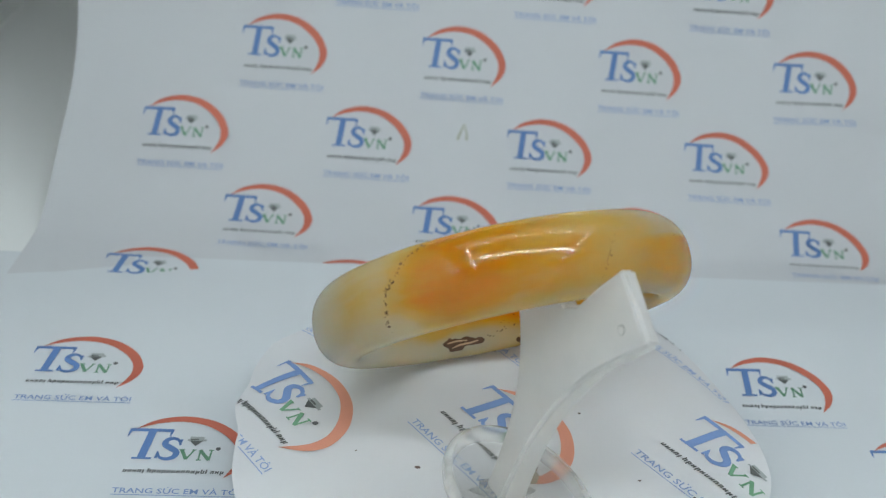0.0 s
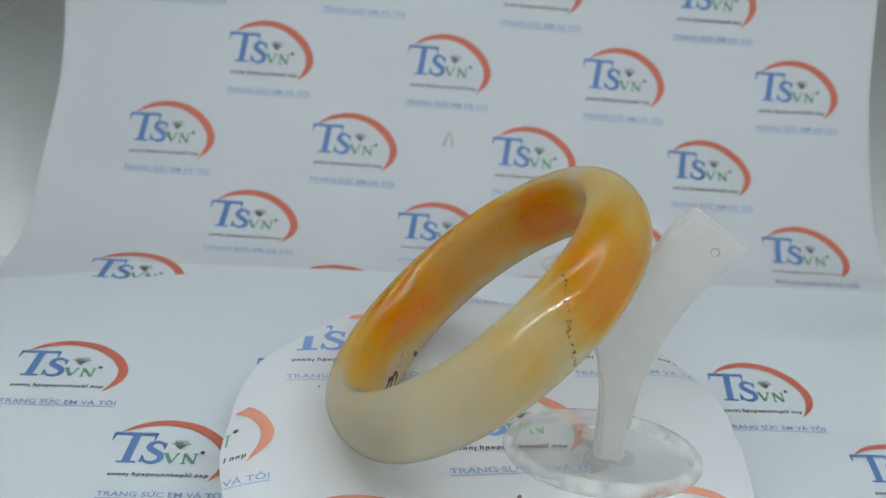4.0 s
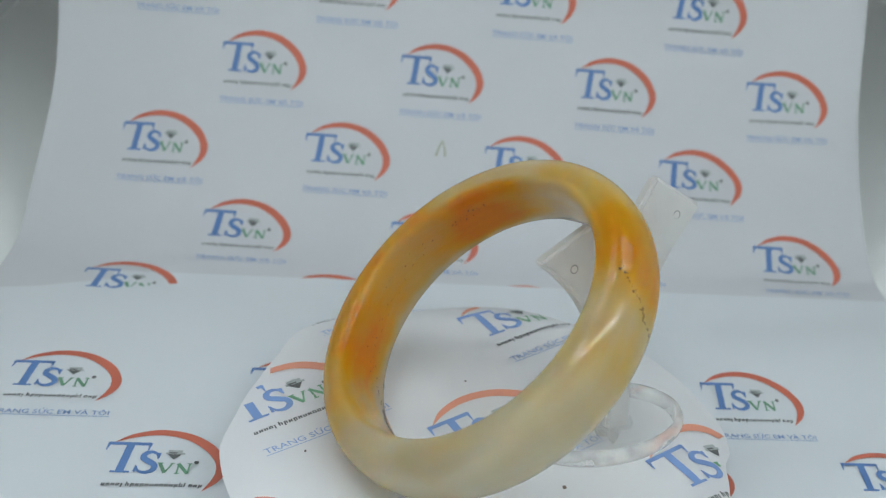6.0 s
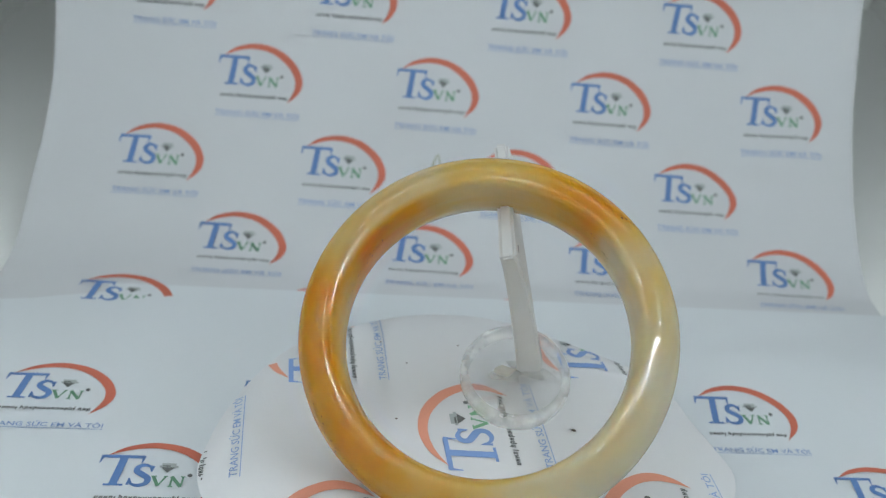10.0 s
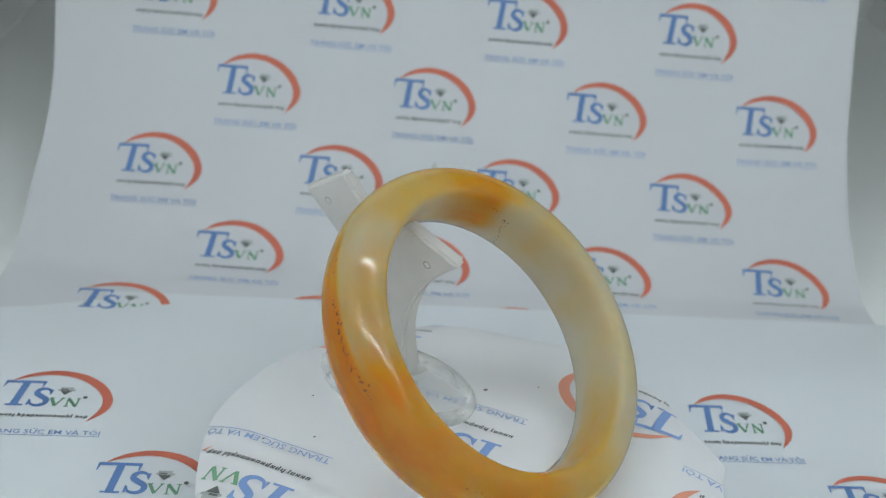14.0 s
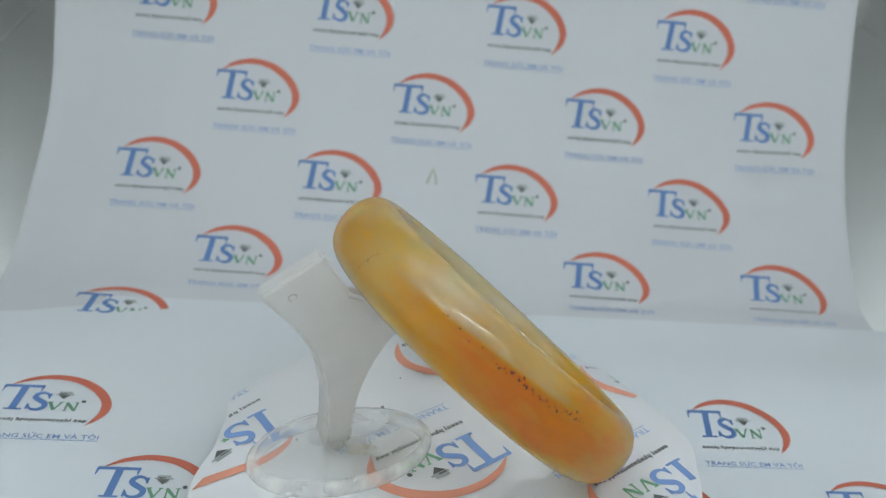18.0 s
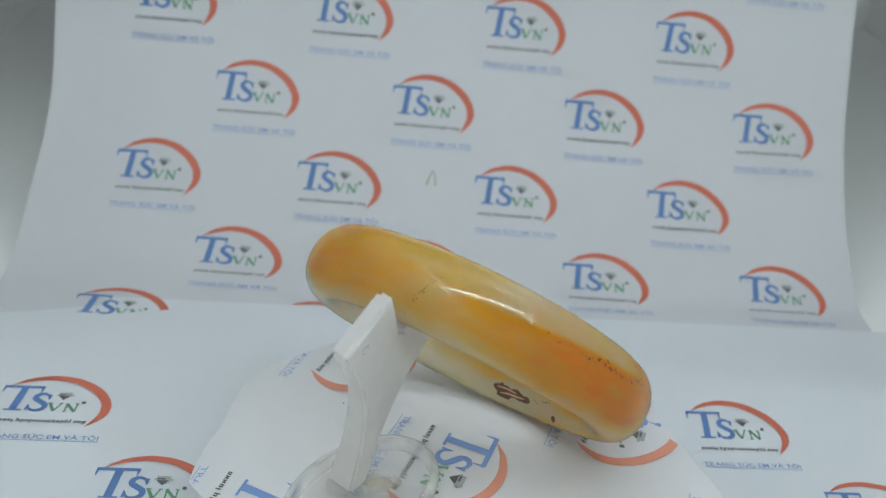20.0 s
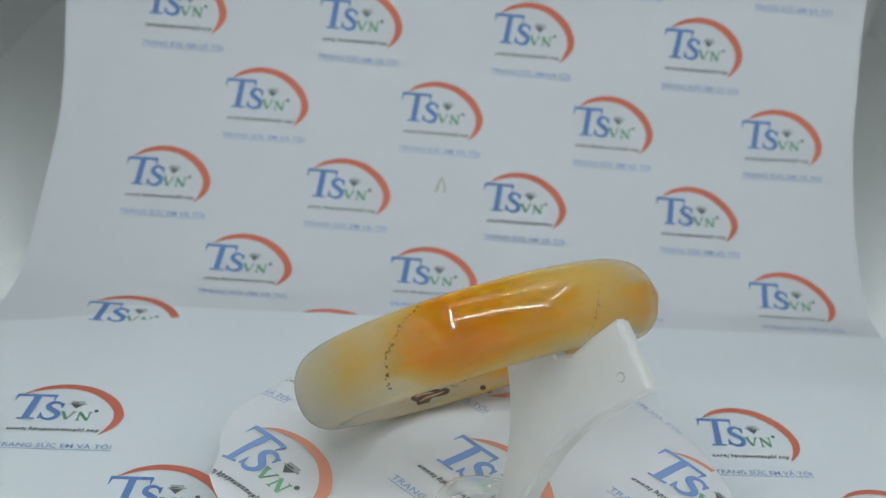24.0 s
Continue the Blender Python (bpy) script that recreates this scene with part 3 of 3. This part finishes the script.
# ---- the turning things; all share the turntable's spin ----
KNOTS = [(0, 0.56), (2.5, 38.0), (5, 74.51), (8, 119.83), (10.5, 157.77), (13, 195.56), (16, 242.02), (18.5, 280.71), (21, 319.0), (24, 368.33)]


def spin(t):
    """The turntable's angle at t, a smooth line through the knots."""
    i = max(k for k in range(len(KNOTS) - 1) if KNOTS[k][0] <= t)
    (t0, a0), (t1, a1) = KNOTS[i], KNOTS[i + 1]

    def slope(k):
        lo, hi = max(k - 1, 0), min(k + 1, len(KNOTS) - 1)
        return (KNOTS[hi][1] - KNOTS[lo][1]) / (KNOTS[hi][0] - KNOTS[lo][0])
    h = t1 - t0
    s = (t - t0) / h
    return ((2 * s ** 3 - 3 * s * s + 1) * a0 + (s ** 3 - 2 * s * s + s) * h * slope(i)
            + (3 * s * s - 2 * s ** 3) * a1 + (s ** 3 - s * s) * h * slope(i + 1))


TILT = pose(0, 0, 0, -2.87, -0.39, 0)


def stage(t):
    return TILT @ pose(0, 0, 0, 0, 0, spin(t))


# platter under the paper
def lathe(name, prof, mat, n=64, smooth=True):
    V, F = [], []
    m = len(prof)
    for i in range(n):
        a = 2 * math.pi * i / n
        V += [(r * math.cos(a), r * math.sin(a), z) for r, z in prof]
    for i in range(n):
        for j in range(m - 1):
            F.append((i * m + j, ((i + 1) % n) * m + j, ((i + 1) % n) * m + j + 1, i * m + j + 1))
    F.append(tuple(i * m + m - 1 for i in range(n)))
    F.append(tuple(i * m for i in reversed(range(n))))
    return mesh_from(name, V, F, mat, smooth)


platter = tagged(new("turntable"), "round white plastic turntable under the paper cover", "turntable")
part("platter", lathe("platter", [(0.78 * C, 0.17 * C), (0.80 * C, 0.18 * C), (0.80 * C, 0.255 * C), (0.785 * C, 0.270 * C)], PLATTER), platter)
part("foot", lathe("foot", [(0.60 * C, 0.02 * C), (0.62 * C, 0.03 * C), (0.62 * C, 0.165 * C)], PLATTER), platter)

COVER_TOP = 0.290


RIM = [(0, .965), (15, .958), (27, .962), (38, .99), (47, .985), (58, .91), (70, .885), (86, .895), (97, .935), (110, .93), (120, .925), (131, .955), (143, .975), (150, 1.015), (158, 1.005),
       (166, .965), (174, .98), (185, .94), (199, .985), (206, 1.0), (214, .965), (224, .935), (234, .97), (243, 1.0), (252, .935), (263, .93), (271, .99), (278, 1.01), (288, .975), (300, .955),
       (316, .985), (331, .974), (344, .985), (360, .965)]


def cover_rim(a):
    """How far the cut edge lies from the middle; the paper was cut by hand in short straight snips."""
    d = math.degrees(a) % 360
    for (d0, r0), (d1, r1) in zip(RIM, RIM[1:]):
        if d <= d1:
            return r0 + (r1 - r0) * (d - d0) / (d1 - d0)
    return RIM[-1][1]


def on_cover_xy(x, y):
    r, a = math.hypot(x, y), math.atan2(y, x)
    over = max(0.0, r - 0.78)
    z = COVER_TOP - 1.1 * over * over * (1 + 0.35 * math.sin(3 * a + 1.0) + 0.25 * math.sin(7 * a)) - 0.04 * over
    z += 0.006 * math.sin(5 * x + 1) * math.cos(4 * y) * min(1, 4 * r)
    dg = (math.degrees(a) - 148 + 180) % 360 - 180
    z += 0.03 * math.exp(-(dg / 8) ** 2) * min(1.0, max(0.0, (r - 0.84) / 0.2)) ** 2
    return max(z, 0.06)


def on_cover(x, y):
    z = on_cover_xy(x, y)
    e = 0.01
    n = Vector(((on_cover_xy(x - e, y) - on_cover_xy(x + e, y)) / (2 * e), (on_cover_xy(x, y - e) - on_cover_xy(x, y + e)) / (2 * e), 1)).normalized()
    return Vector((x, y, z)) * C, n


def cover_polar(i, j):
    a = 2 * math.pi * i
    r = cover_rim(a) * j
    return on_cover(r * math.cos(a), r * math.sin(a))


def cover_mesh():
    n, m = 120, 26
    V, F = [], []
    for k in (0, 1):
        for j in range(m + 1):
            for i in range(n):
                p, nn = cover_polar(i / n, max(j, 0.02) / m)
                V.append(p - nn * 0.00012 * k)
    N = n * (m + 1)
    for j in range(m):
        for i in range(n):
            a, b, c, d = j * n + i, j * n + (i + 1) % n, (j + 1) * n + (i + 1) % n, (j + 1) * n + i
            F.append((d, c, b, a))
            F.append((N + a, N + b, N + c, N + d))
    k = len(V)
    V += [V[m * n + i] for i in range(n)] + [V[N + m * n + i] for i in range(n)]
    for i in range(n):
        j = (i + 1) % n
        F.append((k + i, k + n + i, k + n + j, k + j))
    F.append(tuple(range(n)))
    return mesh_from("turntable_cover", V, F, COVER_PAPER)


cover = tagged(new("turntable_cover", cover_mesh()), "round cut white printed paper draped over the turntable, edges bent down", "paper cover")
PRINT = 1.1385
TURN = radians(-56.0)
AX, AY = Vector((math.cos(TURN), math.sin(TURN))), Vector((-math.sin(TURN), math.cos(TURN)))
START = Vector((-0.0245, 0.1725))


def clipped_emblem(sheet, org):
    """An emblem on the round cover; faces past the cut edge are left out."""
    head = None
    for name, mat, (V, F), label in EMBLEM:
        pts, ok = [], []
        for x, y in V:
            q = org + (AX * x - AY * y) * PRINT
            r, a = q.length, math.atan2(q.y, q.x)
            ok.append(r < cover_rim(a) - 0.004)
            p, n = on_cover(q.x, q.y)
            pts.append(p + n * (0.00016 if name != "gem_shade" else 0.00024))
        keep = [f for f in F if all(ok[i] for i in f)]
        if not keep:
            continue
        runs = [keep]
        if name == "emblem":                        # where the cut edge splits the crescent, each stretch is a piece
            runs = [[]]
            for f in F:
                if all(ok[i] for i in f):
                    runs[-1].append(f)
                elif runs[-1]:
                    runs.append([])
        for run in runs:
            if not run:
                continue
            used = sorted({i for f in run for i in f})
            at = {i: k for k, i in enumerate(used)}
            me = mesh_from(name, [pts[i] for i in used], [tuple(at[i] for i in reversed(f)) for f in run], FADED.get(name, mat), False)
            k = part(name, me, sheet if name == "emblem" else head or sheet, label)
            head = head or k


for row in range(-3, 4):
    for k in range(-3, 4):
        org = START + AX * PRINT * (k + (0.5 if row % 2 else 0)) - AY * PRINT * ROW * row
        mid = org + (AX * 0.24 - AY * 0.1) * PRINT
        if mid.length < 1.25:
            clipped_emblem(cover, org)

# ---- the display stand: oval clear base and a frosted forked upright ----
stand = new("display_stand")
BASE_Z0, BASE_Z1 = 0.297, 0.363
BASE_AT, BASE_AZ = Vector((0.0146, -0.458)), 1.93


def oval_mesh(name, a, b, z0, z1, mat, n=96, m=9):
    """An oval disc whose edge is rounded off in a half circle."""
    V, F = [], []
    r = (z1 - z0) / 2
    prof = [(-r + r * math.cos(w), (z0 + z1) / 2 + r * math.sin(w)) for w in (math.pi * (k / (m - 1) - 0.5) for k in range(m))]
    ca, sa = math.cos(BASE_AZ), math.sin(BASE_AZ)
    for i in range(n):
        t = 2 * math.pi * i / n
        for d, z in prof:
            x, y = (a + d) * math.cos(t), (b + d) * math.sin(t)
            V.append(((BASE_AT.x + x * ca - y * sa) * C, (BASE_AT.y + x * sa + y * ca) * C, z * C))
    for i in range(n):
        for j in range(m - 1):
            F.append((i * m + j, ((i + 1) % n) * m + j, ((i + 1) % n) * m + j + 1, i * m + j + 1))
    F.append(tuple(i * m + m - 1 for i in range(n)))
    F.append(tuple(i * m for i in reversed(range(n))))
    me = mesh_from(name, V, F, EDGE)
    me.materials.append(mat)
    for k in (-1, -2):
        me.polygons[k].material_index, me.polygons[k].use_smooth = 1, False
    return me


base = part("base", oval_mesh("base", 0.352, 0.226, BASE_Z0, BASE_Z1, CLEAR), stand, "clear oval acrylic base with a rounded edge")
base.visible_shadow = False


def blob(name, at, size, mat, seed, n=14, flat=0.25):
    """A small irregular smear: a low dome with a ragged outline. Sizes in columns."""
    rg = random.Random(seed)
    V, F = [(at[0], at[1], at[2] + size[0] * flat * 0.5)], []
    for ring, (rr, zz) in enumerate(((0.55, 0.42), (1.0, 0.0))):
        for i in range(n):
            t = 2 * math.pi * i / n
            k = rr * (0.78 + 0.4 * rg.random())
            V.append((at[0] + size[0] * k * math.cos(t), at[1] + size[1] * k * math.sin(t), at[2] + size[0] * flat * zz * (0.6 + 0.6 * rg.random())))
    for i in range(n):
        j = (i + 1) % n
        F.append((0, 1 + i, 1 + j))
        F.append((1 + i, 1 + n + i, 1 + n + j, 1 + j))
    return mesh_from(name, [Vector(v) * C for v in V], F, mat)


for k, (gx, gy, gs, gt) in enumerate(((-0.045, -0.475, 0.10, 0.055), (0.03, -0.40, 0.06, 0.05), (0.06, -0.36, 0.035, 0.03), (-0.02, -0.54, 0.05, 0.04))):
    part("glue_smear", blob("glue_smear", (gx, gy, BASE_Z1 + 0.001), (gs, gt), GLUE, k, flat=0.06), stand, "dried yellowish glue")

# upright in its own plane: e along the plate, h up the plate
PE = Vector((0.39, -0.921, 0))
FOOT = Vector((-0.034, -0.490, 0.366))
HEAD = Vector((0.145, -0.442, 1.13))


def plate_point(e, h, side):
    """e from the middle, h from 0 at the foot to 1 at the height of the arms."""
    p = FOOT + (HEAD - FOOT) * h + PE * e
    n = PE.cross((HEAD - FOOT).normalized())
    return (p + n * side) * C


LOW = curve_through([(-0.338, 0.845), (-0.27, 0.775), (-0.185, 0.66), (-0.115, 0.51), (-0.068, 0.33), (-0.052, 0.15), (-0.050, 0.0)], 4)
LOW_R = curve_through([(0.050, 0.0), (0.052, 0.15), (0.070, 0.36), (0.115, 0.56), (0.185, 0.74), (0.27, 0.885), (0.338, 0.995)], 4)
OUTLINE = LOW + LOW_R + [(0.134, 1.16), (0.07, 1.035), (0.02, 0.92), (-0.03, 0.885), (-0.07, 0.91), (-0.124, 0.99)]


def plate_half(h):
    """Half the plate's thickness: it thins from the foot to the arms."""
    return 0.052 - 0.025 * min(max(h, 0.0), 1.0)


def plate_mesh():
    bm = bmesh.new()
    a = [bm.verts.new(plate_point(e, h, plate_half(h))) for e, h in OUTLINE]
    b = [bm.verts.new(plate_point(e, h, -plate_half(h))) for e, h in OUTLINE]
    bm.faces.new(a)
    bm.faces.new(list(reversed(b)))
    n = len(a)
    for i in range(n):
        bm.faces.new((a[i], b[i], b[(i + 1) % n], a[(i + 1) % n]))
    bmesh.ops.triangulate(bm, faces=[f for f in bm.faces if len(f.verts) > 4])
    rim = [e for e in bm.edges if len(e.link_faces) == 2 and e.link_faces[0].normal.length and abs(e.calc_face_angle(0)) > 1.2]
    bmesh.ops.bevel(bm, geom=rim, offset=0.0006, segments=3, affect="EDGES")
    return bm_mesh("upright", bm, FROSTED)


part("upright", plate_mesh(), stand, "frosted white forked plate")


def peg_hole(e, h, side):
    """A small drilled dimple with a raised lip near an arm's end."""
    V, F = [], []
    up = (HEAD - FOOT).normalized()
    nrm = PE.cross(up)
    mid = FOOT + (HEAD - FOOT) * h + PE * e + nrm * side * (plate_half(h) + 0.0005)
    n, m = 18, 5
    for i in range(n):
        t = 2 * math.pi * i / n
        d = PE * math.cos(t) + up * math.sin(t)
        for r, z in ((0.011, -0.002), (0.0125, 0.0008), (0.014, 0.0012), (0.0155, 0.0008), (0.017, -0.001)):
            V.append((mid + d * r + nrm * side * z) * C)
    for i in range(n):
        for k in range(m - 1):
            F.append((i * m + k, ((i + 1) % n) * m + k, ((i + 1) % n) * m + k + 1, i * m + k + 1))
    return mesh_from("peg_hole", V, F, EDGE)


for e, h in ((-0.202, 0.80), (0.226, 0.97)):
    for side in (1, -1):
        part("peg_hole", peg_hole(e, h, side), stand)
tagged(stand, "small clear and frosted acrylic display stand with a forked top", "display stand")

# ---- the bangle ----
RIN, THICK, HALF = 0.4959, 0.1606, 0.1329
N_ = Vector((-0.21522, 0.64596, 0.73240))
A_ = Vector((-0.94873, -0.31609, 0.0))
B_ = Vector((0.23151, -0.69485, 0.68087))
RING_AT = Matrix.Translation(Vector((-0.03535, 0.02989, 0.79172)) * C) @ Matrix((A_, B_, N_)).transposed().to_4x4()


def section(k, m=28):
    """The ring's cut: flat inside, rounded outside. Returns radius and height."""
    v = 2 * math.pi * k / m
    c, s = math.cos(v), math.sin(v)
    mid = RIN + 0.35 * THICK
    h = HALF * math.copysign(abs(c) ** 0.9, c)
    r = mid + (RIN + THICK - mid) * s if s > 0 else mid + (mid - RIN) * math.copysign(abs(s) ** 0.6, s)
    return r, h


def ring_mesh():
    n, m = 220, 44
    V, F = [], []
    for i in range(n):
        a = 2 * math.pi * i / n
        for k in range(m):
            r, h = section(k, m)
            V.append((r * math.cos(a) * C, r * math.sin(a) * C, h * C))
    for i in range(n):
        for k in range(m):
            F.append((i * m + k, i * m + (k + 1) % m, ((i + 1) % n) * m + (k + 1) % m, ((i + 1) % n) * m + k))
    return mesh_from("bangle", V, F, AGATE)


bangle = tagged(new("bangle", ring_mesh()), "polished translucent agate bangle, milky green to orange, leaning in the stand", "bangle")


def on_ring(deg, s, inner=False):
    """A point of the ring's surface and its normal: degrees round it, height s in columns from its middle plane."""
    mid = RIN + 0.35 * THICK
    c = math.copysign(min(abs(s) / HALF, 1.0) ** (1 / 0.9), s)
    sn = math.sqrt(max(0.0, 1 - c * c))
    r = mid - (mid - RIN) * sn ** 0.6 if inner else mid + (RIN + THICK - mid) * sn
    a = radians(deg)
    d = Vector((math.cos(a), math.sin(a), 0))
    n = (-d if inner else d * sn / (RIN + THICK - mid) + Vector((0, 0, c / HALF))).normalized()
    return (d * r + Vector((0, 0, s))) * C, n


def specks(name, spots, mat, inner=False, seed=3):
    """Tiny flat grains lying in the polished surface, one island each."""
    rg = random.Random(seed)
    V, F = [], []
    for deg, s, size in spots:
        p, n = on_ring(deg, s, inner)
        a = n.orthogonal().normalized()
        b = n.cross(a)
        k0 = len(V)
        k = rg.choice((5, 6, 7))
        st, ro = 0.6 + 0.8 * rg.random(), rg.random() * 6
        size *= 0.62
        V.append(p + n * size * C * 0.12)
        for i in range(k):
            t = 2 * math.pi * i / k + ro
            q = size * (0.6 + 0.6 * rg.random())
            V.append(p + (a * math.cos(t) * q * st + b * math.sin(t) * q / st) * C + n * 0.00002)
        for i in range(k):
            F.append((k0, k0 + 1 + i, k0 + 1 + (i + 1) % k))
    return part(name, mesh_from(name, V, F, mat), bangle, "dark mineral grains")


def line_of(a, b, n, wob, lo, hi, seed):
    rg = random.Random(seed)
    out = []
    for i in range(n):
        f = (i + rg.random()) / n
        out.append((a[0] + (b[0] - a[0]) * f + rg.gauss(0, wob * 30), a[1] + (b[1] - a[1]) * f + rg.gauss(0, wob), lo + (hi - lo) * rg.random() ** 2))
    return out


specks("speck_line", line_of((49, 0.118), (44, 0.085), 9, 0.006, 0.004, 0.011, 1) + line_of((44, 0.085), (37, 0.0), 16, 0.006, 0.003, 0.008, 2) + line_of((37, 0.0), (33, -0.11), 18, 0.006, 0.003, 0.009, 3), SPECK)
specks("speck_line", line_of((126, 0.020), (146, 0.028), 10, 0.006, 0.0025, 0.006, 4) + line_of((146, 0.028), (160, 0.034), 14, 0.005, 0.004, 0.011, 5) + line_of((160, 0.034), (176, 0.060), 26, 0.006, 0.003, 0.008, 6), SPECK)
specks("speck_line", line_of((212, 0.09), (246, 0.055), 26, 0.012, 0.0025, 0.006, 8), SPECK)
specks("speck_line", line_of((101, 0.035), (94, -0.112), 9, 0.004, 0.003, 0.005, 18), INCLUSION)
specks("inner_specks", line_of((146, 0.05), (165, 0.03), 14, 0.012, 0.003, 0.007, 9) + line_of((170, 0.02), (206, 0.04), 16, 0.02, 0.0025, 0.006, 10) + line_of((208, 0.02), (252, -0.05), 26, 0.02, 0.0025, 0.007, 11)
       + line_of((246, -0.06), (262, -0.085), 10, 0.006, 0.004, 0.010, 15), SPECK, True)
specks("inner_specks", line_of((40, 0.03), (52, 0.075), 12, 0.01, 0.003, 0.007, 12), SPECK, True)
specks("inner_specks", line_of((36, -0.10), (44, 0.05), 14, 0.008, 0.002, 0.005, 16), SPECK, True)


STREAK = material("brown_streak", (0.34, 0.20, 0.10), 0.35, grain=0.3, scale=900)


def inclusion(spots, seed):
    """A dark brown patch in the inner face: overlapping ragged flakes."""
    rg = random.Random(seed)
    V, F = [], []
    for deg, s, da, ds in spots:
        k0, n = len(V), 12
        p, nn = on_ring(deg, s, True)
        V.append(p + nn * 0.00012)
        for i in range(n):
            t = 2 * math.pi * i / n
            q = 0.7 + 0.5 * rg.random()
            p, nn = on_ring(deg + da * q * math.cos(t), s + ds * q * math.sin(t), True)
            V.append(p + nn * 0.00006)
        for i in range(n):
            F.append((k0, k0 + 1 + (i + 1) % n, k0 + 1 + i))
    return part("inclusion", mesh_from("inclusion", V, F, INCLUSION), bangle, "dark brown flaky inclusion")


inclusion([(272, -0.088, 5.2, 0.022), (266, -0.080, 4.8, 0.020), (274.5, -0.076, 3.6, 0.017), (261, -0.088, 3.2, 0.014)], 5)
inclusion([(243, -0.112, 1.3, 0.012)], 6)


def crack(pts, inner, width=0.0035, mat=INCLUSION, lift=0.00003):
    """A hairline on the surface through (degrees, height) points."""
    line = dense([(d / 60, s) for d, s in curve_through(pts, 5)], 0.01)
    V, F = [], []
    for i, (d, s) in enumerate(line):
        p, nn = on_ring(d * 60, s, inner)
        w = width * C * math.sin(math.pi * (i + 0.5) / len(line)) ** 0.5
        side = nn.cross(on_ring(d * 60 + 0.5, s, inner)[0] - p).normalized()
        V += [p + side * w / 2 + nn * lift, p - side * w / 2 + nn * lift]
        if i:
            F.append((2 * i - 2, 2 * i - 1, 2 * i + 1, 2 * i))
    return part("hairline", mesh_from("hairline", V, F, mat, False), bangle, "fine brown hairline")


crack([(274, -0.098), (270, -0.090), (265, -0.088), (261, -0.084)], True, 0.008, STREAK, 0.0002)
crack([(276, -0.078), (271, -0.074), (266, -0.077)], True, 0.007, STREAK, 0.0002)
crack([(101, -0.088), (108, -0.078), (116, -0.090), (123, -0.108)], True)
crack([(104, -0.118), (112, -0.112), (119, -0.124)], True, 0.005)
crack([(99, 0.02), (98, -0.02), (96, -0.055)], False, 0.003)

# ---- small marks: grains on the papers and a faint mark with clear tape on the backdrop ----
for k, (gx, gy, gs) in enumerate(((-0.308, -0.286, 0.010), (0.30, 0.02, 0.007), (0.02, 0.42, 0.008), (-0.10, -0.62, 0.006), (0.33, -0.58, 0.006), (-0.52, -0.20, 0.005), (0.45, -0.34, 0.006), (-0.15, 0.62, 0.006), (0.62, -0.42, 0.006))):
    p, n = on_cover(gx, gy)
    part("grain", blob("grain", tuple(p / C + n * 0.002), (gs, gs * 0.7), DUST, 40 + k, n=7, flat=0.4), cover, "tiny dark grain")


def on_mark(x, y):
    return on_backdrop(1.222 + x, 1.06 + y / ROW)


bits = join_flat([stroke([(.030, -.060), (.016, -.02), (.0, .03)], (.006, .014)), stroke([(.034, -.060), (.048, -.01), (.050, .03)], (.006, .012))])
pts = [on_mark(*v) for v in bits[0]]
part("faint_mark", mesh_from("faint_mark", [p + n * 0.0001 for p, n in pts], bits[1], MARK_OLIVE, False), backdrop, "faint olive pen mark")


def motions():
    times = [0, 1, 2, 3, 4, 5, 6, 7, 8, 9, 10, 11, 12, 13, 14, 15, 16, 17, 18, 19, 20, 21, 22, 23, 24]
    for ob, rest in ((platter, Matrix()), (cover, Matrix()), (stand, Matrix()), (bangle, RING_AT)):
        walk(ob, [(t, stage(t) @ rest) for t in times])


motions()
